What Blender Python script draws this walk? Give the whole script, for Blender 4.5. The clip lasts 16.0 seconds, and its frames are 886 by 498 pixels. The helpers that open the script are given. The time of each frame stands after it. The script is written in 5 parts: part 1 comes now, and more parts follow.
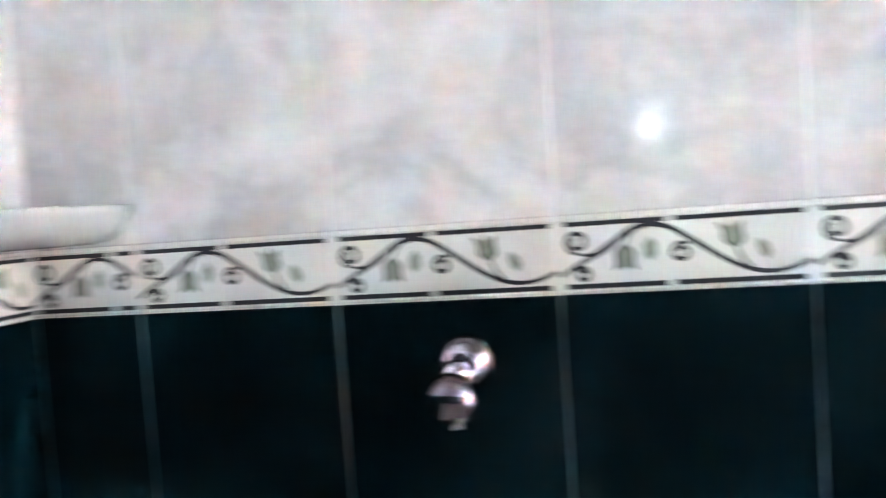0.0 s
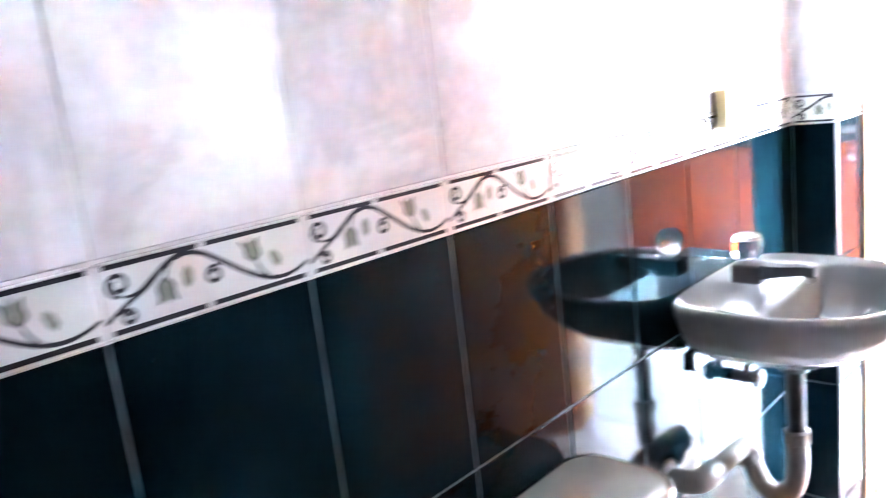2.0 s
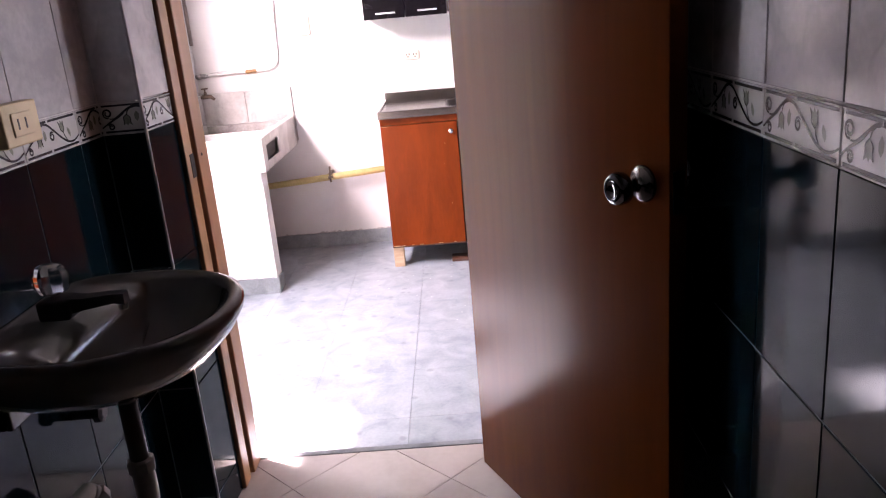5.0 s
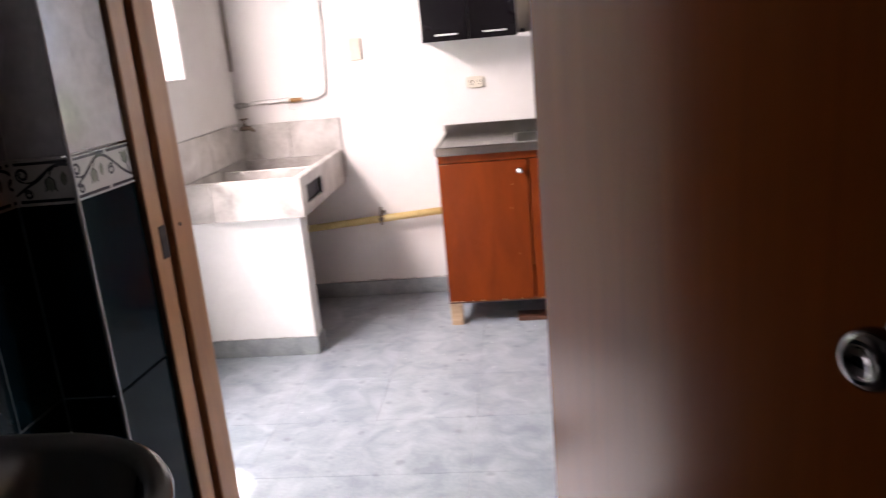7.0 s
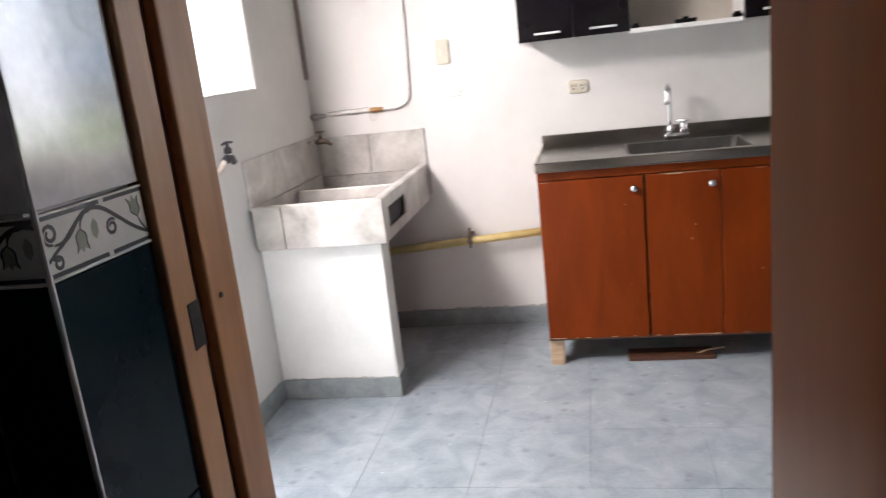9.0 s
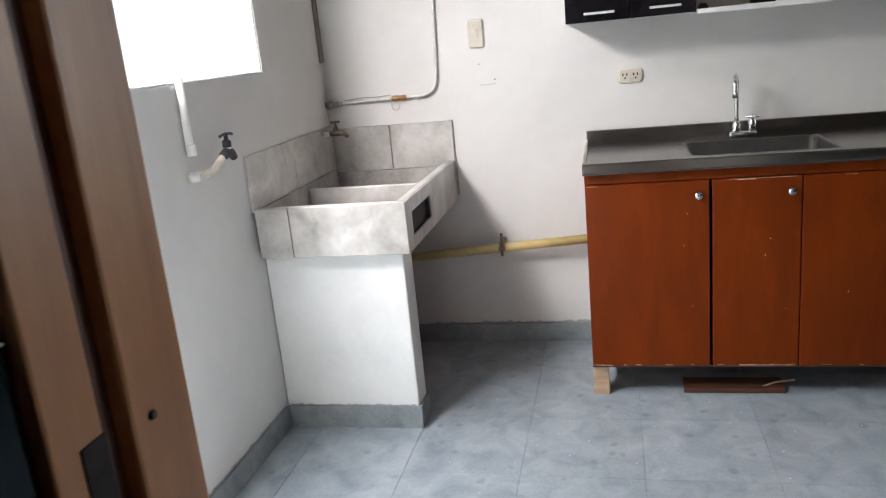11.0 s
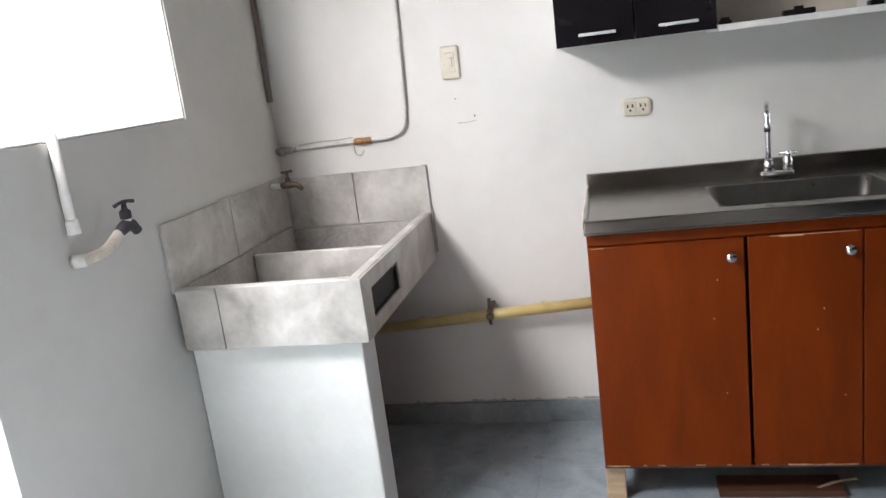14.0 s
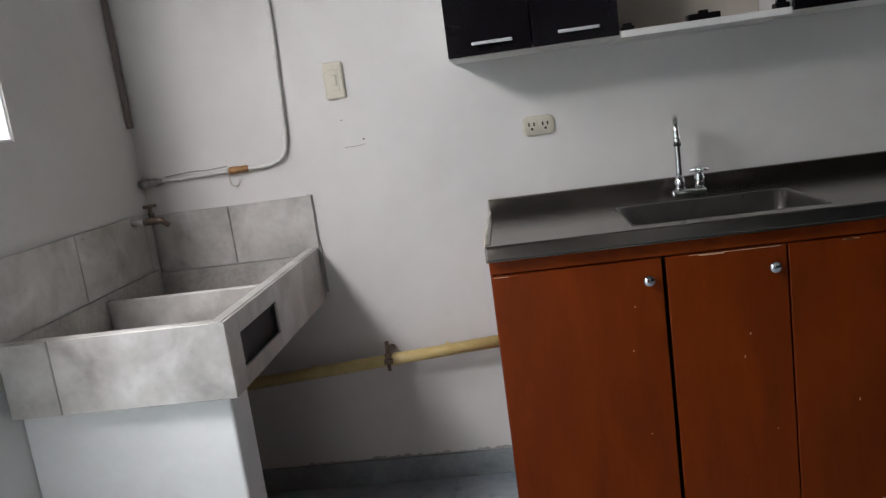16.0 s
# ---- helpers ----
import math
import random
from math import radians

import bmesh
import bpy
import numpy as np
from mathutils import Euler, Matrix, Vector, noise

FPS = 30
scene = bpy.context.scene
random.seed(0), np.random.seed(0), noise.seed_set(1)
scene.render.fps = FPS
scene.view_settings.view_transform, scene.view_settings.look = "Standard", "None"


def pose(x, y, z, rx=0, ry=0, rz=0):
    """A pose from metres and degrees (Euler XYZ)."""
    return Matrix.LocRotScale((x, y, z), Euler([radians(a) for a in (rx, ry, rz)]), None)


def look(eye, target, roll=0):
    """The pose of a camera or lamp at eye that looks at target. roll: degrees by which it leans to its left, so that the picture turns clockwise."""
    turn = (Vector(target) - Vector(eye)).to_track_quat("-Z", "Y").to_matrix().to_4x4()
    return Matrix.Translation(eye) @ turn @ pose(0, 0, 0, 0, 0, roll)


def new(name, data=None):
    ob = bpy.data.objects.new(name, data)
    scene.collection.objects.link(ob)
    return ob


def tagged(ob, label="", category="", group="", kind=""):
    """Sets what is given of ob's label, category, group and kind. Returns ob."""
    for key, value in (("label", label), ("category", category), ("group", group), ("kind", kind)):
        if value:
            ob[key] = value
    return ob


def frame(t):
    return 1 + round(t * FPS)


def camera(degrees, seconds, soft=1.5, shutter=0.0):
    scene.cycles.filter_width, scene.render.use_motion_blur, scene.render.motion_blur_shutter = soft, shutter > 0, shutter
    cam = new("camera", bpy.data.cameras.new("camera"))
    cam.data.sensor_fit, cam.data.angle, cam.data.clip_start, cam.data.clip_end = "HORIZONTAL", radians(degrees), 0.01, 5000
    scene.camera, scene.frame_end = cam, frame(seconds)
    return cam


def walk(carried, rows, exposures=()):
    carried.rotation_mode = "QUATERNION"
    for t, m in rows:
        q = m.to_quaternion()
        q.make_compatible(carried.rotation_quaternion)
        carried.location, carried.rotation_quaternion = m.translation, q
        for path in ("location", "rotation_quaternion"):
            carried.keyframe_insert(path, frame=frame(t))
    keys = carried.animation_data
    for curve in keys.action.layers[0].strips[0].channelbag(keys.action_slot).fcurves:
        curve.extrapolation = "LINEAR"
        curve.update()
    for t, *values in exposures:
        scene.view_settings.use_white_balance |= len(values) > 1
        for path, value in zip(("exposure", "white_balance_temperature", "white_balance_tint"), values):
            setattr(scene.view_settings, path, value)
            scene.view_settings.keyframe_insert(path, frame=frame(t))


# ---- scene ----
cam = camera(59.5, 16.0, 1.15, 0.5)
PATH = [
    (0, (-0.109, -0.032, 1.247), (-0.551, 1.916, 1.146), -4.1),
    (0.5, (-0.089, 0.011, 1.318), (0.216, 1.954, 0.954), -5.6),
    (1, (-0.136, 0.065, 1.341), (0.664, 1.85, 0.922), -5.4),
    (1.5, (-0.112, 0.067, 1.358), (1.077, 1.584, 0.826), -5.1),
    (2, (0.012, 0.032, 1.335), (1.424, 1.39, 0.932), -6.8),
    (2.5, (0.079, -0.023, 1.362), (1.687, 1.062, 0.873), -4.5),
    (3, (0.034, 0.026, 1.368), (1.802, 0.778, 0.815), -3.8),
    (3.5, (0.005, 0.056, 1.358), (1.844, 0.561, 0.757), -3.6),
    (4, (0.044, 0.033, 1.356), (1.918, 0.344, 0.734), -4.5),
    (4.5, (0.16, -0.074, 1.353), (2.065, 0.062, 0.759), -4.8),
    (4.7, (0.165, -0.099, 1.362), (2.074, -0.038, 0.771), -5.1),
    (6.8, (0.689, -0.078, 1.355), (2.612, 0.040, 0.821), -5.1),
    (7, (0.782, -0.075, 1.345), (2.701, 0.139, 0.825), -5.2),
    (7.5, (0.837, -0.095, 1.339), (2.734, 0.286, 0.831), -6.2),
    (8, (0.987, 0.002, 1.336), (2.898, 0.333, 0.849), -5.1),
    (8.5, (1.081, 0.066, 1.339), (2.995, 0.311, 0.812), -4.5),
    (9, (1.223, 0.063, 1.333), (3.12, 0.468, 0.845), -6.4),
    (9.2, (1.255, 0.045, 1.339), (3.131, 0.519, 0.834), -6.7),
    (11.3, (1.703, 0.206, 1.313), (3.585, 0.650, 0.799), -5.4),
    (11.5, (1.755, 0.171, 1.329), (3.622, 0.665, 0.81), -5.3),
    (12, (1.827, 0.138, 1.326), (3.701, 0.656, 0.855), -4.8),
    (12.5, (1.909, 0.152, 1.323), (3.783, 0.608, 0.794), -5.8),
    (13, (2.001, 0.235, 1.333), (3.913, 0.595, 0.871), -5.9),
    (13.5, (2.051, 0.264, 1.321), (3.967, 0.584, 0.844), -5.9),
    (14, (2.181, 0.221, 1.323), (4.078, 0.663, 0.871), -7.2),
    (14.5, (2.215, 0.217, 1.324), (4.11, 0.699, 0.903), -7.1),
    (15, (2.269, 0.272, 1.313), (4.207, 0.548, 0.902), -6.4),
    (15.5, (2.359, 0.266, 1.248), (4.315, 0.476, 0.887), -7.1),
    (16, (2.444, 0.216, 1.213), (4.401, 0.425, 0.856), -7.8),
]
EXPOSURES = [
    (0, 10.65, 5850, 3), (0.5, 10.05, 5800, 4), (1, 9.9, 5750, 9), (1.5, 10.4, 5500, 10),
    (2, 10.2, 5600, 17), (2.5, 9.7, 5650, 23), (3, 7.8, 5950, 30), (3.5, 6.45, 6350, 33),
    (4, 4.95, 6800, 42), (4.5, 4.95, 6800, 43), (7, 4.25, 7050, 31), (8, 4.15, 6950, 27),
    (8.5, 3.85, 6900, 24), (9, 4.0, 6750, 21), (11.5, 3.6, 6450, 16), (14, 3.6, 6400, 15),
    (14.5, 3.5, 6400, 15), (15, 3.1, 6350, 16), (15.5, 2.95, 6350, 16), (16, 2.85, 6350, 16),
]

walk(cam, [(t, look(eye, target, roll)) for t, eye, target, roll in PATH], EXPOSURES)

# ---- world, sun, daylight in the openings ----
world = bpy.data.worlds.new("world")
scene.world = world
world.use_nodes = True
wn = world.node_tree.nodes
sky = wn.new("ShaderNodeTexSky")
sky.sky_type = "NISHITA"
sky.sun_disc = False
sky.sun_elevation = radians(60)
sky.sun_rotation = radians(30)
world.node_tree.links.new(sky.outputs[0], wn["Background"].inputs[0])
wn["Background"].inputs[1].default_value = 0.05

sun = new("sun", bpy.data.lights.new("sun", "SUN"))
sun.data.energy, sun.data.angle, sun.data.color = 5.0, radians(4.0), (1.0, 0.96, 0.91)
sun.matrix_world = look((2.5, 4.33, 8.66), (0, 0, 0))


def daylight(name, x, y, z, w, h, facing, watts, spread=180, color=(1.0, 0.985, 0.965)):
    """Sky light that falls through an opening."""
    lamp = new(name, bpy.data.lights.new(name, "AREA"))
    lamp.data.shape, lamp.data.size, lamp.data.size_y = "RECTANGLE", w, h
    lamp.data.energy, lamp.data.color, lamp.data.spread = watts, color, radians(spread)
    lamp.matrix_world = look((x, y, z), (x + facing[0], y + facing[1], z + facing[2]))
    return lamp


daylight("window_light_east", 4.845, -2.75, 1.55, 0.90, 1.0, (-0.62, 0.78, -0.15), 0.85, 120, (0.86, 0.94, 1.0))
daylight("door_daylight", 2.85, 1.66, 2.19, 0.60, 0.30, (0.75, -0.7, -1.0), 1.7, 112)
daylight("window_daylight", 3.74, 1.61, 2.10, 0.50, 0.26, (0.45, -0.7, -1.0), 0.38, 100)

# ---- materials ----


def mat(name, color, rough=0.5, metal=0.0, dark=None, scale=8.0, bump=0.0, bump_scale=60.0,
        rough_var=0.1, spread=0.5, coat=0.0, vary=0.0, stretch=None, fine=0.3, spec=0.5, veins=None, pits=None):
    """A surface with cloudy tone at one scale, grain at a finer one, and a little relief."""
    m = bpy.data.materials.new(name)
    m.use_nodes = True
    nt = m.node_tree
    b = nt.nodes["Principled BSDF"]
    b.inputs["Metallic"].default_value = metal
    b.inputs["Specular IOR Level"].default_value = spec
    b.inputs["Coat Weight"].default_value = coat
    b.inputs["Coat Roughness"].default_value = 0.06
    co = nt.nodes.new("ShaderNodeTexCoord")
    geo = nt.nodes.new("ShaderNodeNewGeometry")
    mp = nt.nodes.new("ShaderNodeMapping")
    if stretch:
        mp.inputs["Scale"].default_value = stretch
    nt.links.new(geo.outputs["Position"], mp.inputs["Vector"])
    n1 = nt.nodes.new("ShaderNodeTexNoise")
    n1.inputs["Scale"].default_value, n1.inputs["Detail"].default_value = scale, 6
    n1.inputs["Distortion"].default_value = 0.6
    n2 = nt.nodes.new("ShaderNodeTexNoise")
    n2.inputs["Scale"].default_value, n2.inputs["Detail"].default_value = scale * 9, 4
    for n in (n1, n2):
        nt.links.new(mp.outputs[0], n.inputs["Vector"])
    mix = nt.nodes.new("ShaderNodeMath")
    mix.operation = "MULTIPLY_ADD"
    nt.links.new(n2.outputs[0], mix.inputs[0])
    mix.inputs[1].default_value = fine
    nt.links.new(n1.outputs[0], mix.inputs[2])
    ramp = nt.nodes.new("ShaderNodeValToRGB")
    mid = 0.5 + 0.5 * fine
    ramp.color_ramp.elements[0].position = max(0, mid - spread * 0.5)
    ramp.color_ramp.elements[1].position = min(1, mid + spread * 0.5)
    d = dark or [c * 0.75 for c in color]
    ramp.color_ramp.elements[0].color, ramp.color_ramp.elements[1].color = (*d, 1), (*color, 1)
    nt.links.new(mix.outputs[0], ramp.inputs[0])
    out = ramp.outputs[0]
    if vary:
        info = nt.nodes.new("ShaderNodeObjectInfo")
        hv = nt.nodes.new("ShaderNodeHueSaturation")
        mr = nt.nodes.new("ShaderNodeMapRange")
        mr.inputs["To Min"].default_value, mr.inputs["To Max"].default_value = 1 - vary, 1 + vary
        nt.links.new(info.outputs["Random"], mr.inputs["Value"])
        nt.links.new(mr.outputs[0], hv.inputs["Value"])
        nt.links.new(out, hv.inputs["Color"])
        out = hv.outputs[0]
    def over(fac, tint, under):
        mx = nt.nodes.new("ShaderNodeMix")
        mx.data_type = "RGBA"
        nt.links.new(fac, mx.inputs["Factor"])
        nt.links.new(under, mx.inputs["A"])
        mx.inputs["B"].default_value = (*tint, 1)
        return mx.outputs["Result"]

    if veins:
        tint, vscale, width, most = veins
        nv = nt.nodes.new("ShaderNodeTexNoise")
        nv.inputs["Scale"].default_value, nv.inputs["Detail"].default_value = vscale, 5
        nv.inputs["Distortion"].default_value = 0.5
        nt.links.new(mp.outputs[0], nv.inputs["Vector"])
        off = nt.nodes.new("ShaderNodeMath")
        off.operation = "SUBTRACT"
        off.inputs[1].default_value = 0.5
        nt.links.new(nv.outputs[0], off.inputs[0])
        flat = nt.nodes.new("ShaderNodeMath")
        flat.operation = "ABSOLUTE"
        nt.links.new(off.outputs[0], flat.inputs[0])
        vr = nt.nodes.new("ShaderNodeMapRange")
        vr.interpolation_type = "SMOOTHSTEP"
        vr.inputs["From Max"].default_value = width
        vr.inputs["To Min"].default_value, vr.inputs["To Max"].default_value = most, 0.0
        nt.links.new(flat.outputs[0], vr.inputs["Value"])
        out = over(vr.outputs[0], tint, out)
    if pits:
        tint, pscale, most = pits
        warp = nt.nodes.new("ShaderNodeTexNoise")
        warp.inputs["Scale"].default_value, warp.inputs["Detail"].default_value = pscale * 1.7, 4
        nt.links.new(mp.outputs[0], warp.inputs["Vector"])
        vo = nt.nodes.new("ShaderNodeTexVoronoi")
        vo.inputs["Scale"].default_value = pscale
        nt.links.new(mp.outputs[0], vo.inputs["Vector"])
        add = nt.nodes.new("ShaderNodeMath")
        add.operation = "MULTIPLY_ADD"
        add.inputs[1].default_value = 0.5
        nt.links.new(warp.outputs[0], add.inputs[0])
        nt.links.new(vo.outputs["Distance"], add.inputs[2])
        pr = nt.nodes.new("ShaderNodeMapRange")
        pr.interpolation_type = "SMOOTHSTEP"
        pr.inputs["From Min"].default_value, pr.inputs["From Max"].default_value = 0.30, 0.46
        pr.inputs["To Min"].default_value, pr.inputs["To Max"].default_value = most, 0.0
        nt.links.new(add.outputs[0], pr.inputs["Value"])
        out = over(pr.outputs[0], tint, out)
    nt.links.new(out, b.inputs["Base Color"])
    r = nt.nodes.new("ShaderNodeMapRange")
    r.inputs["To Min"].default_value, r.inputs["To Max"].default_value = max(0.02, rough - rough_var), min(1, rough + rough_var)
    nt.links.new(n2.outputs[0], r.inputs["Value"])
    nt.links.new(r.outputs[0], b.inputs["Roughness"])
    if bump:
        n3 = nt.nodes.new("ShaderNodeTexNoise")
        n3.inputs["Scale"].default_value, n3.inputs["Detail"].default_value = bump_scale, 5
        nt.links.new(mp.outputs[0], n3.inputs["Vector"])
        bp = nt.nodes.new("ShaderNodeBump")
        bp.inputs["Strength"].default_value, bp.inputs["Distance"].default_value = bump, 0.004
        nt.links.new(n3.outputs[0], bp.inputs["Height"])
        nt.links.new(bp.outputs[0], b.inputs["Normal"])
    return m


def clear(name, color, rough=0.02):
    m = bpy.data.materials.new(name)
    m.use_nodes = True
    b = m.node_tree.nodes["Principled BSDF"]
    b.inputs["Base Color"].default_value = (*color, 1)
    b.inputs["Transmission Weight"].default_value = 1.0
    b.inputs["Roughness"].default_value = rough
    b.inputs["IOR"].default_value = 1.47
    return m


def glow(name, color, strength):
    m = bpy.data.materials.new(name)
    m.use_nodes = True
    b = m.node_tree.nodes["Principled BSDF"]
    b.inputs["Base Color"].default_value = (*color, 1)
    b.inputs["Emission Color"].default_value = (*color, 1)
    b.inputs["Emission Strength"].default_value = strength
    return m


def cloudy(name, low, high, strength, scale=0.16):
    """A far glowing backdrop with uneven tone."""
    m = glow(name, low, strength)
    nt = m.node_tree
    geo = nt.nodes.new("ShaderNodeNewGeometry")
    n = nt.nodes.new("ShaderNodeTexNoise")
    n.inputs["Scale"].default_value, n.inputs["Detail"].default_value = scale, 7
    nt.links.new(geo.outputs["Position"], n.inputs["Vector"])
    ramp = nt.nodes.new("ShaderNodeValToRGB")
    ramp.color_ramp.elements[0].position, ramp.color_ramp.elements[1].position = 0.38, 0.62
    ramp.color_ramp.elements[0].color, ramp.color_ramp.elements[1].color = (*low, 1), (*high, 1)
    nt.links.new(n.outputs[0], ramp.inputs[0])
    nt.links.new(ramp.outputs[0], nt.nodes["Principled BSDF"].inputs["Emission Color"])
    return m


M_TILE_W = mat("white_marbled_tile", (0.66, 0.65, 0.66), 0.112, dark=(0.41, 0.41, 0.43), scale=7, rough_var=0.03, spread=0.40, bump=0.02, bump_scale=25, vary=0.02, veins=((0.32, 0.32, 0.34), 7.0, 0.06, 0.26))
M_TILE_D = mat("dark_green_tile", (0.0028, 0.0125, 0.0168), 0.08, dark=(0.0010, 0.0046, 0.0080), scale=9, rough_var=0.04, spread=0.75, bump=0.02, bump_scale=25, vary=0.08, spec=0.12)
M_BORDER = mat("border_tile_glaze", (0.64, 0.64, 0.62), 0.12, dark=(0.54, 0.55, 0.54), scale=14, rough_var=0.05, bump=0.03, bump_scale=40)
M_DISH = mat("grey_white_ceramic", (0.40, 0.41, 0.41), 0.12, dark=(0.32, 0.33, 0.33), scale=12, rough_var=0.03)
M_VINE = mat("vine_glaze", (0.035, 0.036, 0.045), 0.2, scale=60)
M_LEAF = mat("tulip_glaze", (0.27, 0.29, 0.245), 0.2, dark=(0.17, 0.19, 0.155), scale=90)
M_GROUT_W = mat("white_grout", (0.66, 0.65, 0.64), 0.8, dark=(0.56, 0.55, 0.54), scale=20, bump=0.3, bump_scale=300)
M_GROUT_D = mat("grey_grout", (0.13, 0.17, 0.18), 0.8, dark=(0.07, 0.10, 0.11), scale=20, bump=0.3, bump_scale=300)
M_WALL = mat("white_wall_paint", (0.70, 0.685, 0.66), 0.75, dark=(0.57, 0.55, 0.525), scale=1.8, bump=0.12, bump_scale=45, fine=0.25, spread=0.6)
# ceiling stays out of view; its dark tone keeps bounce light low
M_CEIL = mat("darkened_ceiling", (0.30, 0.29, 0.275), 0.85, scale=3, bump=0.1)
# unseen room walls, coloured dark so they bounce less light into the kitchen
M_ROOM = mat("darkened_room_wall", (0.20, 0.17, 0.14), 0.8, scale=3, bump=0.1)
M_FLOOR_B = mat("cream_floor_tile", (0.66, 0.60, 0.57), 0.22, dark=(0.54, 0.48, 0.45), scale=6, rough_var=0.08, vary=0.03, bump=0.02, bump_scale=40)
M_FLOOR_K = mat("blue_grey_floor_tile", (0.39, 0.435, 0.465), 0.36, dark=(0.21, 0.255, 0.29), scale=9, rough_var=0.12, spread=0.46, fine=0.30, bump=0.22, bump_scale=26, vary=0.05, pits=((0.12, 0.135, 0.15), 11.0, 0.42))
M_GROUT_F = mat("floor_grout", (0.16, 0.15, 0.14), 0.9, scale=30)
M_GROUT_K = mat("kitchen_floor_grout", (0.29, 0.33, 0.36), 0.9, scale=30)
M_SKIRT = mat("grey_cement_skirting", (0.30, 0.33, 0.34), 0.7, dark=(0.18, 0.20, 0.21), scale=12, bump=0.25, bump_scale=70, fine=0.5)
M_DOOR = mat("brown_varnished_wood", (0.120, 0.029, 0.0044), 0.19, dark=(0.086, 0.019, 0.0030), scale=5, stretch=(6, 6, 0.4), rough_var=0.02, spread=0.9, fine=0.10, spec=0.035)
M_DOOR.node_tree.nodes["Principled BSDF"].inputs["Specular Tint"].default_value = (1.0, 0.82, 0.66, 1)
M_FRAME = mat("tan_door_frame_wood", (0.42, 0.21, 0.09), 0.38, dark=(0.30, 0.135, 0.055), scale=6, stretch=(5, 5, 0.5), bump=0.05, bump_scale=50)
M_GROOVE = mat("dark_door_stop_wood", (0.10, 0.040, 0.022), 0.45, scale=6, stretch=(5, 5, 0.5))
M_CAB = mat("red_brown_painted_wood", (0.195, 0.031, 0.0026), 0.40, dark=(0.105, 0.0155, 0.0013), scale=3.5, stretch=(3, 3, 0.7), rough_var=0.05, bump=0.02, bump_scale=30, spec=0.13, spread=0.62, fine=0.25)
M_CABEDGE = mat("worn_cabinet_edge", (0.62, 0.42, 0.28), 0.7, dark=(0.40, 0.20, 0.10), scale=60)
M_RAW = mat("raw_pine_block", (0.50, 0.36, 0.24), 0.75, dark=(0.36, 0.24, 0.15), scale=14, stretch=(1, 1, 6), bump=0.1)
M_STEEL = mat("brushed_steel", (0.345, 0.31, 0.285), 0.24, 1.0, dark=(0.19, 0.168, 0.155), scale=3, stretch=(2.5, 0.6, 1), rough_var=0.05, spread=0.7, fine=0.15)
M_BAR = mat("satin_aluminium", (0.84, 0.84, 0.84), 0.42, 0.6, dark=(0.74, 0.74, 0.74), scale=30)
M_BOWL = mat("dull_basin_steel", (0.20, 0.185, 0.172), 0.30, 1.0, dark=(0.14, 0.13, 0.122), scale=6, rough_var=0.06)
M_CHROME = mat("chrome", (0.78, 0.78, 0.79), 0.07, 1.0, dark=(0.62, 0.62, 0.64), scale=30, rough_var=0.04)
M_VALVE = mat("purplish_chrome", (0.40, 0.34, 0.40), 0.12, 1.0, dark=(0.26, 0.22, 0.27), scale=40, rough_var=0.04)
M_STRIKE = mat("dull_strike_metal", (0.035, 0.028, 0.026), 0.6, 0.2, dark=(0.015, 0.012, 0.012), scale=60, spec=0.2)
M_BLACK = mat("black_lacquered_board", (0.008, 0.0065, 0.008), 0.22, dark=(0.005, 0.004, 0.005), scale=5, spec=0.25)
M_WHITEBOARD = mat("white_melamine", (0.78, 0.76, 0.73), 0.4, scale=4)
M_BEIGE = mat("beige_cabinet_inside", (0.58, 0.52, 0.45), 0.6, scale=4)
M_PLASTER = mat("rough_white_plaster", (0.82, 0.82, 0.80), 0.8, dark=(0.72, 0.72, 0.70), scale=5, bump=0.25, bump_scale=35)
M_SINKTILE = mat("grey_marbled_tile", (0.66, 0.64, 0.61), 0.30, dark=(0.29, 0.27, 0.245), scale=6, rough_var=0.06, spread=0.42, fine=0.2, bump=0.02, bump_scale=60, vary=0.05, veins=((0.36, 0.335, 0.30), 3.8, 0.11, 0.28))
M_SINKIN = mat("stained_basin_render", (0.46, 0.435, 0.405), 0.5, dark=(0.25, 0.23, 0.21), scale=8, fine=0.5, bump=0.1)
M_HOLE = mat("dark_hollow", (0.05, 0.045, 0.05), 0.8, scale=20)
M_PVC = mat("white_pvc", (0.78, 0.77, 0.74), 0.35, dark=(0.66, 0.64, 0.60), scale=20)
M_PVC_OLD = mat("stained_pvc", (0.66, 0.60, 0.53), 0.5, dark=(0.44, 0.38, 0.32), scale=40)
M_TRAP = mat("greyed_trap_plastic", (0.24, 0.225, 0.205), 0.35, dark=(0.17, 0.16, 0.145), scale=30)
M_KNOB = mat("smoky_metal_knob", (0.22, 0.21, 0.21), 0.10, 1.0, dark=(0.17, 0.16, 0.16), scale=30, rough_var=0.03)
M_YELLOW = mat("yellow_gas_pipe_paint", (0.66, 0.53, 0.24), 0.45, dark=(0.50, 0.37, 0.14), scale=14, bump=0.05)
M_BRASS = mat("tarnished_brass", (0.20, 0.145, 0.10), 0.45, 0.7, dark=(0.08, 0.062, 0.05), scale=60, bump=0.1)
M_ORANGE = mat("orange_brass", (0.46, 0.25, 0.09), 0.4, 0.5, dark=(0.22, 0.11, 0.05), scale=60, bump=0.1)
M_DARKTAP = mat("dark_tap_metal", (0.045, 0.045, 0.052), 0.5, 0.4, dark=(0.03, 0.03, 0.035), scale=60)
M_TAPGREY = mat("corroded_grey_metal", (0.42, 0.41, 0.39), 0.38, 0.7, dark=(0.16, 0.15, 0.14), scale=70, spread=0.4, bump=0.15, bump_scale=150)
